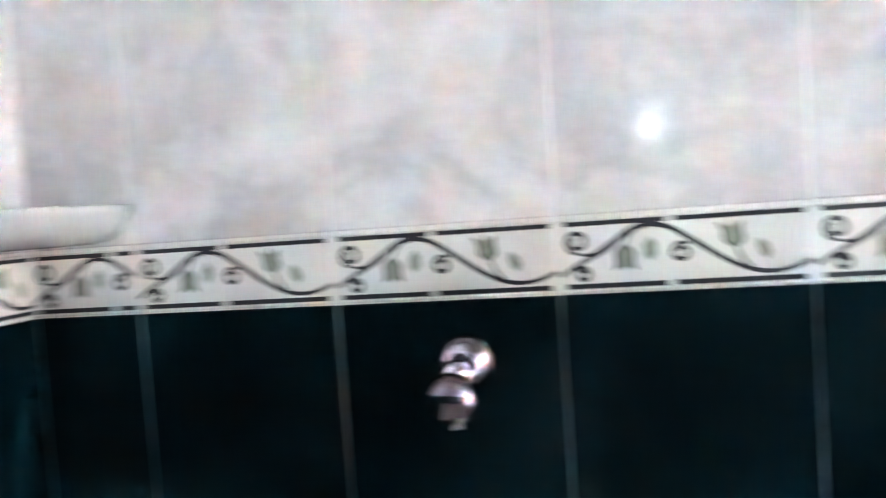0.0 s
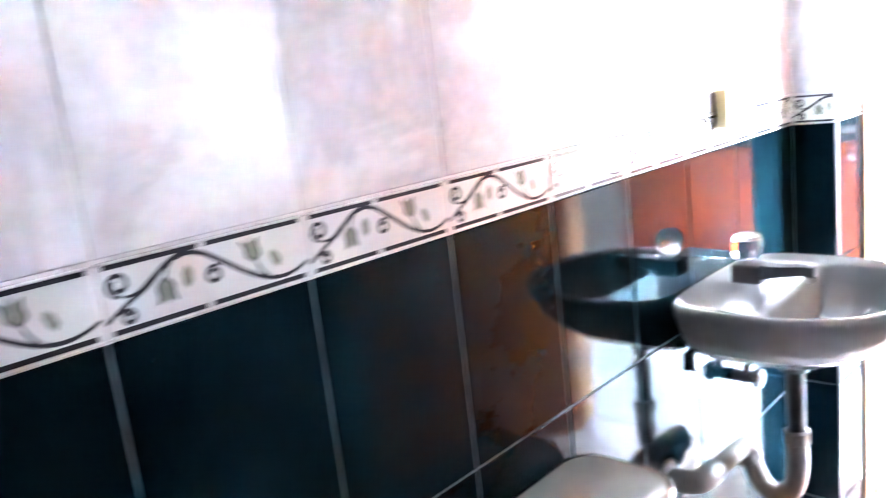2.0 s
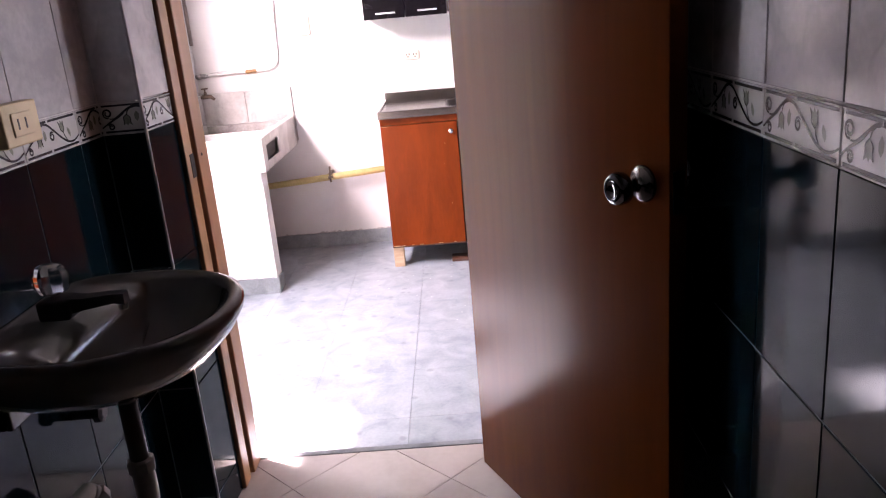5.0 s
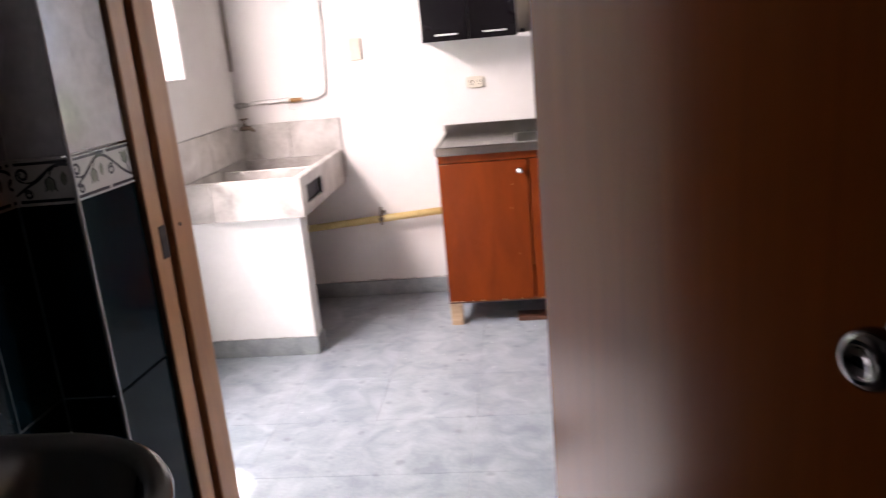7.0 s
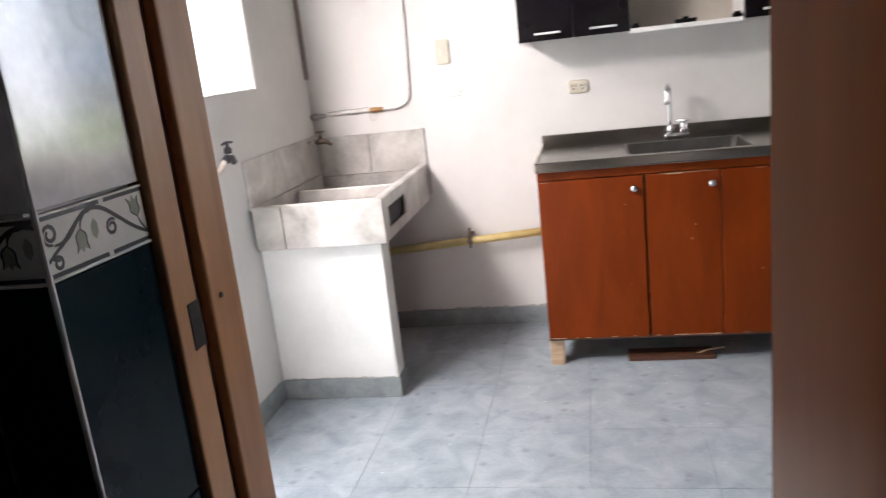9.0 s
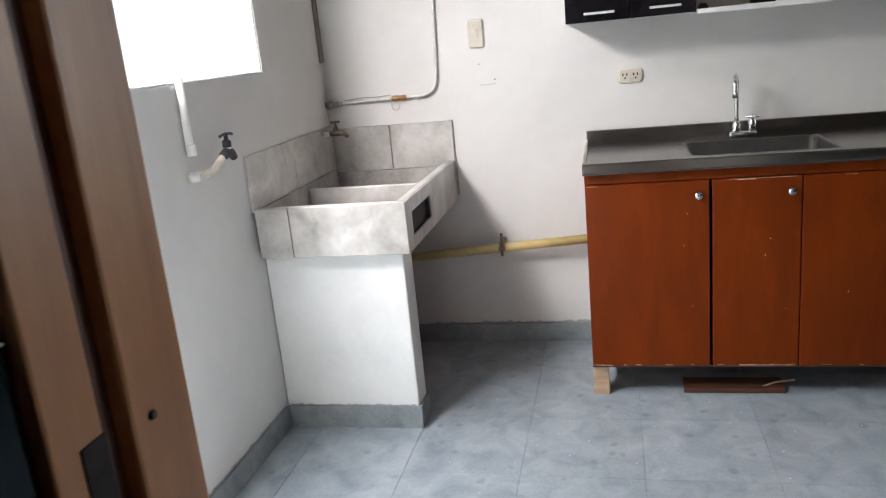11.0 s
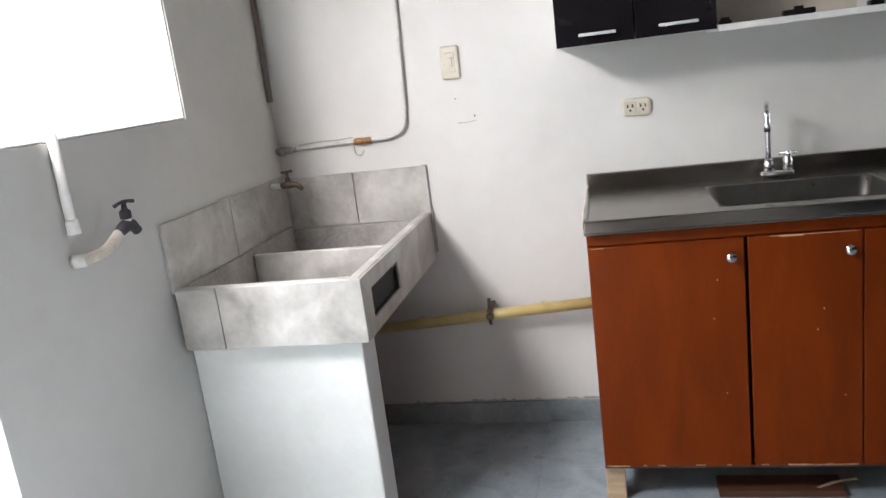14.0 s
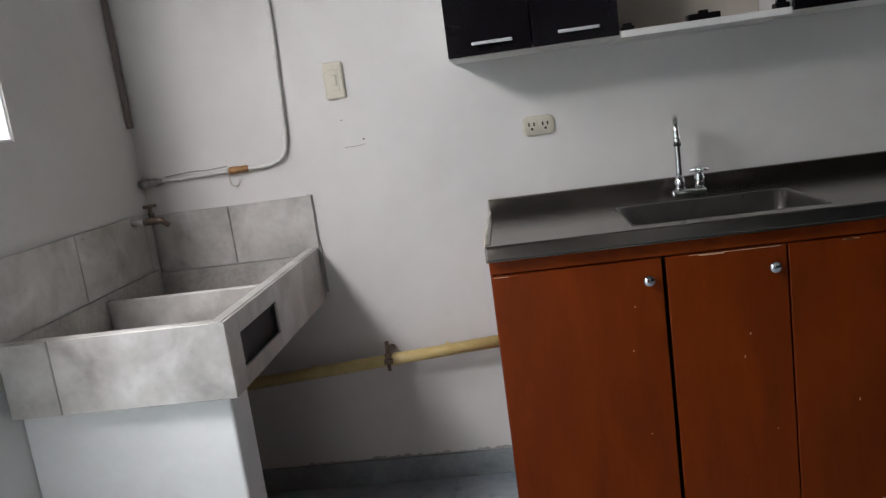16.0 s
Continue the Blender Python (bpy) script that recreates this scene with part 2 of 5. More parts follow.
M_CABLE = mat("painted_cable", (0.70, 0.68, 0.65), 0.55, scale=30)
M_BROWNSTRIP = mat("brown_grey_metal_strip", (0.22, 0.18, 0.16), 0.45, 0.3, scale=10)
M_IVORY = mat("ivory_plastic", (0.60, 0.555, 0.46), 0.35, dark=(0.52, 0.48, 0.39), scale=20)
M_SLOT = mat("socket_slot", (0.06, 0.05, 0.04), 0.6, scale=40)
M_TAN = mat("yellowed_plastic", (0.66, 0.50, 0.26), 0.4, dark=(0.56, 0.41, 0.20), scale=18)
M_CERAMIC = mat("grey_green_ceramic", (0.14, 0.138, 0.128), 0.16, dark=(0.125, 0.122, 0.113), scale=5, rough_var=0.03, coat=0.12)
M_CERAMIC_L = mat("beige_grey_ceramic", (0.175, 0.165, 0.138), 0.16, dark=(0.215, 0.20, 0.17), scale=5, rough_var=0.04, coat=0.2)
M_ACRYL = clear("clear_acrylic", (0.96, 0.93, 0.97))
M_PANE = clear("window_glass", (0.97, 0.98, 0.98), 0.0)
M_ALU = mat("white_window_frame", (0.80, 0.80, 0.80), 0.4, 0.0, scale=20)
M_GRASS = mat("meadow", (0.10, 0.17, 0.05), 0.9, dark=(0.06, 0.11, 0.03), scale=1.2, fine=0.5)
M_YARD = mat("yard_concrete", (0.36, 0.355, 0.34), 0.85, dark=(0.30, 0.295, 0.285), scale=2)
M_BULB = glow("glint_glow", (0.96, 0.98, 1.0), 0.03)
M_SKY = glow("glowing_white_backdrop", (0.95, 0.98, 1.0), 0.085)
M_SKY2 = cloudy("cloudy_sky", (0.42, 0.66, 1.0), (0.92, 0.96, 1.0), 0.20)
# town and meadow glow: daylight and haze are put into their emission colours
M_TOWN = cloudy("glowing_far_town", (0.50, 0.60, 0.70), (0.80, 0.80, 0.80), 0.17, 0.9)
M_HILL = cloudy("glowing_far_meadow", (0.38, 0.55, 0.24), (0.58, 0.70, 0.40), 0.16, 0.5)
M_PENCIL = mat("grey_scuff", (0.42, 0.40, 0.38), 0.8, scale=40)

# ---- mesh helpers ----


def empty(name, at, label, category, group="", kind=""):
    ob = new(name)
    ob.location = at
    ob.empty_display_size = 0.05
    return tagged(ob, label, category, group, kind)


def finish(bm, name, material, smooth=False):
    me = bpy.data.meshes.new(name)
    bmesh.ops.recalc_face_normals(bm, faces=bm.faces)
    if smooth:
        for f in bm.faces:
            f.smooth = True
    bm.to_mesh(me)
    bm.free()
    for m in (material if isinstance(material, (list, tuple)) else [material]):
        me.materials.append(m)
    return me


def part(name, bm, material, parent=None, label="", smooth=False):
    """One mesh object in world coordinates, under a thing or a part."""
    ob = new(name, finish(bm, name, material, smooth))
    if parent:
        ob.parent = parent
        bpy.context.view_layer.update()
        ob.matrix_parent_inverse = parent.matrix_world.inverted()
    if label:
        tagged(ob, label)
    return ob


def box(x0, x1, y0, y1, z0, z1, bevel=0.0, segs=2, into=None):
    bm = into or bmesh.new()
    r = bmesh.ops.create_cube(bm, size=1.0)
    vs = r["verts"]
    for v in vs:
        v.co = Vector(((x0 + x1) / 2 + v.co.x * (x1 - x0), (y0 + y1) / 2 + v.co.y * (y1 - y0), (z0 + z1) / 2 + v.co.z * (z1 - z0)))
    if bevel:
        es = list({e for v in vs for e in v.link_edges})
        bmesh.ops.bevel(bm, geom=es, offset=bevel, segments=segs, affect="EDGES", profile=0.5)
    return bm


def spline(points, steps=8):
    """Smooth line through the points."""
    p = [Vector(q) for q in points]
    p = [p[0] * 2 - p[1]] + p + [p[-1] * 2 - p[-2]]
    out = []
    for i in range(1, len(p) - 2):
        for k in range(steps):
            t = k / steps
            a, b, c, d = p[i - 1], p[i], p[i + 1], p[i + 2]
            out.append(0.5 * ((2 * b) + (c - a) * t + (2 * a - 5 * b + 4 * c - d) * t * t + (3 * b - a - 3 * c + d) * t ** 3))
    out.append(p[-2])
    return out


def tube(points, radius, sides=14, into=None, smooth_line=False, steps=8):
    """A round bar along a line; radius may be one number or one for each point."""
    bm = into or bmesh.new()
    pts = spline(points, steps) if smooth_line else [Vector(q) for q in points]
    rad = radius if isinstance(radius, (list, tuple)) else [radius] * len(pts)
    rings, up = [], None
    for i, q in enumerate(pts):
        d = (pts[min(i + 1, len(pts) - 1)] - pts[max(i - 1, 0)]).normalized()
        if up is None:
            up = d.orthogonal().normalized()
        up = (up - d * up.dot(d)).normalized()
        side = d.cross(up)
        rings.append([bm.verts.new(q + (up * math.cos(a) + side * math.sin(a)) * rad[i]) for a in [2 * math.pi * k / sides for k in range(sides)]])
    for a, b in zip(rings, rings[1:]):
        for k in range(sides):
            bm.faces.new((a[k], a[(k + 1) % sides], b[(k + 1) % sides], b[k]))
    bm.faces.new(rings[0][::-1])
    bm.faces.new(rings[-1])
    return bm


def lathe(profile, at, axis=(0, 0, 1), sides=24, into=None):
    """A turned shape: profile of (radius, height) along axis from at."""
    at, axis = Vector(at), Vector(axis).normalized()
    pts = [at + axis * h for _, h in profile]
    bm = into or bmesh.new()
    up = axis.orthogonal().normalized()
    side = axis.cross(up)
    rings = []
    for q, (r, _) in zip(pts, profile):
        rings.append([bm.verts.new(q + (up * math.cos(a) + side * math.sin(a)) * max(r, 1e-4)) for a in [2 * math.pi * k / sides for k in range(sides)]])
    for a, b in zip(rings, rings[1:]):
        for k in range(sides):
            bm.faces.new((a[k], a[(k + 1) % sides], b[(k + 1) % sides], b[k]))
    bm.faces.new(rings[0][::-1])
    bm.faces.new(rings[-1])
    return bm


def structure(name, bm, material, label, category, smooth=False):
    return tagged(part(name, bm, material, None, "", smooth), label, category, "", "structure")


# ---- plan (metres) ----
BW, BE = -0.70, 1.822          # bathroom west wall, pilaster's face
BN, BS = 0.652, -0.50          # bathroom north and south walls
BF = 0.17                      # bathroom floor, one step above the kitchen
JX0, JX1 = 1.988, 2.142        # door frame
DN, DS = 0.545, -0.108         # doorway
KN, KE, KS = 1.41, 4.85, -5.0  # kitchen walls
KW = 2.136
CEIL = 2.42
GAP = 0.003

# ---- kitchen structure ----
bm = bmesh.new()
box(JX1 - 0.02, KE + 0.15, BS - 0.15, KN + 0.15, -0.15, -0.006, into=bm)
box(-1.7, KE + 0.15, KS - 0.15, BS - 0.15, -0.15, -0.006, into=bm)
floor = structure("floor", bm, M_GROUT_K, "blue-grey tiled kitchen floor, dusty and worn", "floor")
bm = bmesh.new()
box(KW, 2.45, KN, KN + 0.13, 0, CEIL, into=bm)
box(3.355, 4.25, KN, KN + 0.13, 0, 1.27, into=bm)
box(4.25, KE + 0.15, KN, KN + 0.13, 0, CEIL, into=bm)
box(2.45, 4.25, KN, KN + 0.13, 2.25, CEIL, into=bm)
wall_north = structure("wall_north", bm, M_WALL, "white painted kitchen wall with a door and window opening", "wall")
bm = bmesh.new()
box(KE, KE + 0.15, -1.70, KN, 0, CEIL, into=bm)
box(KE, KE + 0.15, KS, -3.60, 0, CEIL, into=bm)
box(KE, KE + 0.15, -3.60, -1.70, 0, 0.97, into=bm)
box(KE, KE + 0.15, -3.60, -1.70, 2.1, CEIL, into=bm)
wall_east = structure("wall_east", bm, M_WALL, "white painted kitchen wall behind sink and cabinets", "wall")
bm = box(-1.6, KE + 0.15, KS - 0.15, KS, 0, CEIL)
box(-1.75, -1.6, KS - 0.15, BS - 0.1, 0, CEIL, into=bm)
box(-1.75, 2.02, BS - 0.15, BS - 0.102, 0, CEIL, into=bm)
structure("wall_south", bm, M_ROOM, "unseen beige walls of the open room, darkened to cut bounce light", "wall")
bm = bmesh.new()
box(2.02, KW, DN + 0.035, KN + 0.13, 0, CEIL, into=bm)
box(2.02, KW, BS - 0.15, DS - 0.063, 0, CEIL, into=bm)
box(2.02, KW, DS - 0.063, DN + 0.035, 2.21, CEIL, into=bm)
structure("wall_west", bm, M_WALL, "white painted wall between kitchen and bathroom", "wall")
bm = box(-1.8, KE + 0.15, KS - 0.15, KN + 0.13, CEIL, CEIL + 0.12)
structure("ceiling", bm, M_CEIL, "unseen ceiling of kitchen and bathroom, darkened to cut bounce light", "ceiling")

# skirting of grey cement along the kitchen walls
bm = bmesh.new()
box(3.355, 4.035, KN - 0.012, KN, 0, 0.083, 0.002, 1, into=bm)
box(KE - 0.012, KE, -1.2, 1.36, 0, 0.085, 0.002, 1, into=bm)
structure("baseboard", bm, M_SKIRT, "grey cement skirting with a ragged upper edge", "baseboard")

# ---- bathroom structure ----
bm = bmesh.new()
box(BW - 0.1, 2.14, BS - 0.1, BN + 0.1, -0.1, BF - 0.006, into=bm)
floor_bath = structure("floor_bathroom", bm, M_GROUT_F, "cream bathroom floor tiles laid diagonally with dark joints", "floor")


def wall_base(name, x0, x1, y0, y1, label):
    bm = bmesh.new()
    a = box(x0, x1, y0, y1, BF, 1.164)
    me = finish(a, name, M_GROUT_D)
    ob = tagged(new(name, me), label, "wall", "", "structure")
    part("upper_bed", box(x0, x1, y0, y1, 1.164, CEIL), M_GROUT_W, ob)
    bm.free()
    return ob


bath_north = wall_base("wall_bathroom_north", BW - 0.1, BE + 0.01, BN + 0.0015, BN + 0.1, "bathroom wall of dark green tiles, tulip border and pale marbled tiles")
bath_west = wall_base("wall_bathroom_west", BW - 0.1, BW - 0.0015, BS - 0.1, BN + 0.0015, "end wall of bathroom in green and pale tiles")
bath_south = wall_base("wall_bathroom_south", BW - 0.1, 2.02, BS - 0.1, BS - 0.0015, "bathroom wall tiled green below and pale above")
pilaster = wall_base("wall_pilaster", BE + 0.0015, 2.02, DN + 0.0265, BN + 0.0015, "tiled return beside the bathroom door")
# closing piece between south wall and hinge jamb
hinge_wall = wall_base("wall_hinge_side", 1.98, 2.02, BS - 0.0015, DS - 0.064, "narrow tiled wall on the hinge side of the door")

# ---- doorway ----
door_frame = empty("door_1_frame", (JX0, DN, BF), "tan varnished wooden door frame with strike plate", "door frame", "", "structure")
part("jamb_strip", box(JX0, 2.040, DN, DN + 0.034, BF, 2.17, 0.003), M_FRAME, door_frame)
part("groove", box(2.040, 2.064, DN + 0.010, DN + 0.034, BF, 2.17), M_GROOVE, door_frame)
part("jamb_stop", box(2.064, JX1, DN - 0.004, DN + 0.034, BF - 0.005, 2.17, 0.004), M_FRAME, door_frame)
part("hinge_jamb", box(2.040, JX1, DS - 0.062, DS - 0.028, BF - 0.005, 2.17, 0.004), M_FRAME, door_frame)
part("head", box(JX0, JX1, DS - 0.062, DN + 0.034, 2.171, 2.21, 0.004), M_FRAME, door_frame)
strike = part("strike_plate", box(2.014, 2.040, DN - 0.0015, DN + 0.001, 1.022, 1.080, 0.001), M_STRIKE, door_frame, "small dull metal strike plate")
part("nail_hole", lathe([(0.004, 0), (0.003, 0.002)], (2.088, DN - 0.005, 1.068), (0, -1, 0), 10), M_SLOT, door_frame)
part("step_face", box(2.14, 2.149, DS - 0.027, DN, 0, BF - 0.002), M_SKIRT, door_frame)
part("threshold", box(2.129, 2.152, DS - 0.026, DN - 0.005, BF - 0.003, BF + 0.002, 0.001, 1), M_SKIRT, door_frame)

# door leaf, open into the bathroom
hx, hy = 2.022, -0.101
door_leaf = empty("door_1", (hx, hy, BF), "brown varnished flush wooden door, standing open", "door", "", "structure")
LEAF = Matrix.Translation((hx, hy, BF)) @ Matrix.Rotation(radians(180 + 26.0), 4, "Z")


def leaf_part(name, bm, material, parent, label="", smooth=False):
    bmesh.ops.transform(bm, matrix=LEAF, verts=bm.verts)
    return part(name, bm, material, parent, label, smooth)


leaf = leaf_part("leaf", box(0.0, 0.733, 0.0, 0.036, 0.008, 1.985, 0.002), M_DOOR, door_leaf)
for side, y0 in ((-1, 0.0), (1, 0.036)):
    kn = leaf_part("door_knob" if side < 0 else "back_knob", lathe([(0.031, 0), (0.031, 0.004), (0.026, 0.009), (0.013, 0.012), (0.011, 0.028), (0.017, 0.032), (0.026, 0.042), (0.0275, 0.052), (0.025, 0.062), (0.017, 0.067), (0.013, 0.064), (0.012, 0.062)],
              (0.672, y0, 0.893), (0, side, 0), 28), M_KNOB, leaf, "round polished metal knob", True)
leaf_part("latch_plate", box(0.7325, 0.7345, 0.006, 0.030, 0.85, 0.92, 0.0005, 1), M_CHROME, leaf)
for z in (0.25, 1.0, 1.75):
    leaf_part("hinge", tube([(-0.004, 0.040, z), (-0.004, 0.040, z + 0.09)], 0.006, 10), M_CHROME, door_leaf)

# ---- outdoors ----
bm = box(-900, 900, -900, 900, -3.90, -3.60)
structure("ground", bm, M_GRASS, "green meadow round the house", "ground")
structure("yard", box(-20, 29, 1.60, 5.99, -3.59, -3.45), M_YARD, "grey concrete yard deep below the kitchen door", "yard")
# emissive panel added close by so door and window openings look white
structure("backdrop_north", box(-20, 29, 6.0, 6.1, -3.59, 9), M_SKY, "glowing white panel standing in for daylight beyond the yard", "backdrop")
structure("backdrop_east", box(70, 70.1, -70, 20, 3.2, 36), M_SKY2, "pale blue cloudy sky in the distance", "backdrop")
structure("backdrop_town", box(69.7, 69.9, -70, 20, -0.9, 3.2), M_TOWN, "far town under the sky, haze and daylight put into its glow", "backdrop")
structure("backdrop_hill", box(59.7, 59.9, -65, 20, -3.6, -0.4), M_HILL, "far pale green meadow, haze and daylight put into its glow", "backdrop")

# added out of view to keep direct sun from entering the kitchen window
structure("roof_eave", box(3.36, 4.80, KN + 0.132, KN + 0.68, 2.30, 2.40, 0.004, 1), M_PLASTER, "unseen eave added to block sun from the kitchen window", "eave")

# ---- windows ----


def window(name, x0, x1, y0, y1, z0, z1, mullions, label, along, t=0.028):
    """An aluminium window in an opening; along is the axis of its width."""
    w = empty(name, ((x0 + x1) / 2, (y0 + y1) / 2, z0), label, "window", "", "structure")
    if along == "x":
        bars = [box(x0, x1, y0, y1, z0, z0 + t, 0.002, 1), box(x0, x1, y0, y1, z1 - t, z1, 0.002, 1),
                box(x0, x0 + t, y0 + 0.002, y1 - 0.002, z0 + t, z1 - t), box(x1 - t, x1, y0 + 0.002, y1 - 0.002, z0 + t, z1 - t)]
        bars += [box(m - t / 2, m + t / 2, y0 + 0.002, y1 - 0.002, z0 + t, z1 - t) for m in mullions]
        stops = [x0 + t] + [v for m in mullions for v in (m - t / 2, m + t / 2)] + [x1 - t]
        ym = (y0 + y1) / 2
        panes = [box(a - 0.003, b + 0.003, ym - 0.002, ym + 0.002, z0 + t - 0.003, z1 - t + 0.003) for a, b in zip(stops[::2], stops[1::2])]
    else:
        bars = [box(x0, x1, y0, y1, z0, z0 + t, 0.002, 1), box(x0, x1, y0, y1, z1 - t, z1, 0.002, 1),
                box(x0 + 0.002, x1 - 0.002, y0, y0 + t, z0 + t, z1 - t), box(x0 + 0.002, x1 - 0.002, y1 - t, y1, z0 + t, z1 - t)]
        bars += [box(x0 + 0.002, x1 - 0.002, m - t / 2, m + t / 2, z0 + t, z1 - t) for m in mullions]
        stops = [y0 + t] + [v for m in mullions for v in (m - t / 2, m + t / 2)] + [y1 - t]
        xm = (x0 + x1) / 2
        panes = [box(xm - 0.002, xm + 0.002, a - 0.003, b + 0.003, z0 + t - 0.003, z1 - t + 0.003) for a, b in zip(stops[::2], stops[1::2])]
    for b in bars:
        part("window_frame", b, M_ALU, w)
    for p in panes:
        part("pane", p, M_PANE, w).visible_shadow = False
    return w


window("window_1", 3.358, 4.249, 1.412, 1.440, 1.271, 2.249, [], "bright kitchen window with thin white frame", "x", 0.006)
window("window_2", 4.95, 4.98, -3.598, -1.702, 0.972, 2.098, [-2.65], "white-framed window looking out on bright sky", "y")

# ---- laundry sink ----


def laundry_sink():
    s = empty("laundry_sink", (4.42, 1.14, 0.655), "grey marbled tiled concrete laundry sink on a plastered support", "laundry sink")
    x0, x1, y0, y1, zb, zt = 3.995, 4.838, 0.870, 1.398, 0.655, 0.828
    for nm, b in (("front_wall", (x0 + 0.008, x0 + 0.030, y0 + 0.008, y1, zb, zt - 0.003)), ("back_wall", (x1 - 0.030, x1, y0 + 0.008, y1, zb, zt - 0.02)),
                  ("far_wall", (x0 + 0.03, x1 - 0.03, y1 - 0.012, y1, zb, zt - 0.004)), ("near_wall", (x0 + 0.03, x1 - 0.03, y0 + 0.022, y0 + 0.036, zb, zt - 0.003)),
                  ("bottom", (x0 + 0.03, x1 - 0.03, y0 + 0.036, y1 - 0.012, zb, zb + 0.022))):
        part(nm, box(*b), M_SINKIN, s)
    # sloping scrubbing board in the near compartment
    bm = bmesh.new()
    a = [(x0 + 0.031, y0 + 0.037, 0.715), (x0 + 0.031, y1 - 0.013, 0.715), (4.455, y1 - 0.013, 0.685), (4.455, y0 + 0.037, 0.685)]
    top = [bm.verts.new(v) for v in a]
    low = [bm.verts.new((v[0], v[1], zb + 0.023)) for v in a]
    bm.faces.new(top)
    bm.faces.new(low[::-1])
    for i in range(4):
        bm.faces.new((top[i], low[i], low[(i + 1) % 4], top[(i + 1) % 4]))
    part("scrub_board", bm, M_SINKIN, s)
    part("divider", box(4.456, 4.476, y0 + 0.037, y1 - 0.013, zb + 0.022, 0.806, 0.004), M_SINKTILE, s)
    # tiles of the front and the open side
    for ya, yb in ((y0, 1.2765), (1.279, y1)):
        part("tile", box(x0, x0 + 0.007, ya, yb, zb, zt, 0.0015, 1), M_SINKTILE, s)
    sx0, sx1, sz0, sz1 = 4.075, 4.350, 0.698, 0.780
    for xa, xb, za, zc in ((x0 + 0.0075, sx0, zb, zt), (sx1, x1, zb, zt), (sx0, sx1, zb, sz0), (sx0, sx1, sz1, zt)):
        part("tile", box(xa, xb, y0, y0 + 0.007, za, zc, 0.001, 1), M_SINKTILE, s)
    part("soap_slot", box(sx0, sx1, y0 + 0.019, y0 + 0.022, sz0, sz1), M_HOLE, s, "dark open slot in the side")
    part("slot_floor", box(sx0, sx1, y0 + 0.0072, y0 + 0.019, sz0 - 0.006, sz0 - 0.0005), M_HOLE, s)
    part("rim", box(x0, x1, y0 + 0.0072, y0 + 0.034, zt - 0.002, zt + 0.002, 0.001, 1), M_SINKTILE, s)
    part("front_rim", box(x0 + 0.0072, x0 + 0.028, y0 + 0.035, y1, zt - 0.002, zt + 0.002, 0.001, 1), M_SINKTILE, s)
    # splash tiles on both walls
    for xa, xb in ((3.998, 4.39), (4.393, 4.785)):
        part("splash_tile", box(xa, xb, KN - 0.011, KN - 0.0005, zt - 0.01, 1.010, 0.0015, 1), M_SINKTILE, s)
    part("splash_tile", box(4.788, KE - 0.012, KN - 0.011, KN - 0.0005, zt - 0.01, 1.010, 0.0015, 1), M_SINKTILE, s)
    for ya, yb in ((0.866, 1.139), (1.142, KN - 0.012)):
        part("splash_tile", box(KE - 0.011, KE - 0.0005, ya, yb, zt - 0.02, 0.997, 0.0015, 1), M_SINKTILE, s)
    part("wall_seam", tube([(KE - 0.006, 0.862, 0.68), (KE - 0.006, 0.862, 0.83)], 0.004, 6), M_PENCIL, s)
    part("wall_seam", tube([(KE - 0.002, 0.880, 0.998), (KE - 0.002, 0.8645, 0.998), (KE - 0.002, 0.8635, 0.93), (KE - 0.002, 0.8640, 0.86), (KE - 0.002, 0.8605, 0.832)], 0.0022, 6), M_PENCIL, s)
    return s


laundry_sink()
pier = empty("sink_support", (4.10, 1.15, 0), "white plastered support wall with a grey cement skirting", "support wall", "", "structure")
part("wall", box(4.040, 4.150, 0.907, KN - 0.002, 0, 0.653, 0.006), M_PLASTER, pier)
part("skirting", box(4.030, 4.039, 0.897, KN - 0.012, 0, 0.085, 0.002, 1), M_SKIRT, pier)
part("skirting", box(4.0395, 4.150, 0.897, 0.906, 0, 0.085, 0.002, 1), M_SKIRT, pier)

# ---- kitchen base cabinet and steel worktop ----
cab = empty("base_cabinet", (4.55, -0.45, 0.117), "red-brown painted wooden kitchen cabinet, chipped along the door edges", "cabinet")
CY0, CY1 = -1.22, 0.307
part("side_panel", box(4.302, 4.83, CY1 - 0.018, CY1, 0.117, 0.836, 0.0015, 1), M_CAB, cab)
part("side_panel", box(4.302, 4.83, CY0, CY0 + 0.018, 0.117, 0.836, 0.0015, 1), M_CAB, cab)
part("bottom_panel", box(4.302, 4.83, CY0 + 0.018, CY1 - 0.018, 0.117, 0.137), M_CAB, cab)
part("top_rail", box(4.289, 4.306, CY0, CY1, 0.797, 0.836, 0.0015, 1), M_CAB, cab)
part("bottom_rail", box(4.292, 4.3018, CY0, CY1, 0.117, 0.127, 0.001, 1), M_GROOVE, cab)
part("inner_back", box(4.81, 4.828, CY0 + 0.018, CY1 - 0.018, 0.137, 0.83), M_GROOVE, cab)
cuts = [(0.304, -0.101, -0.066), (-0.111, -0.389, -0.356), (-0.393, -0.785, -0.75), (-0.797, -1.217, -1.17)]
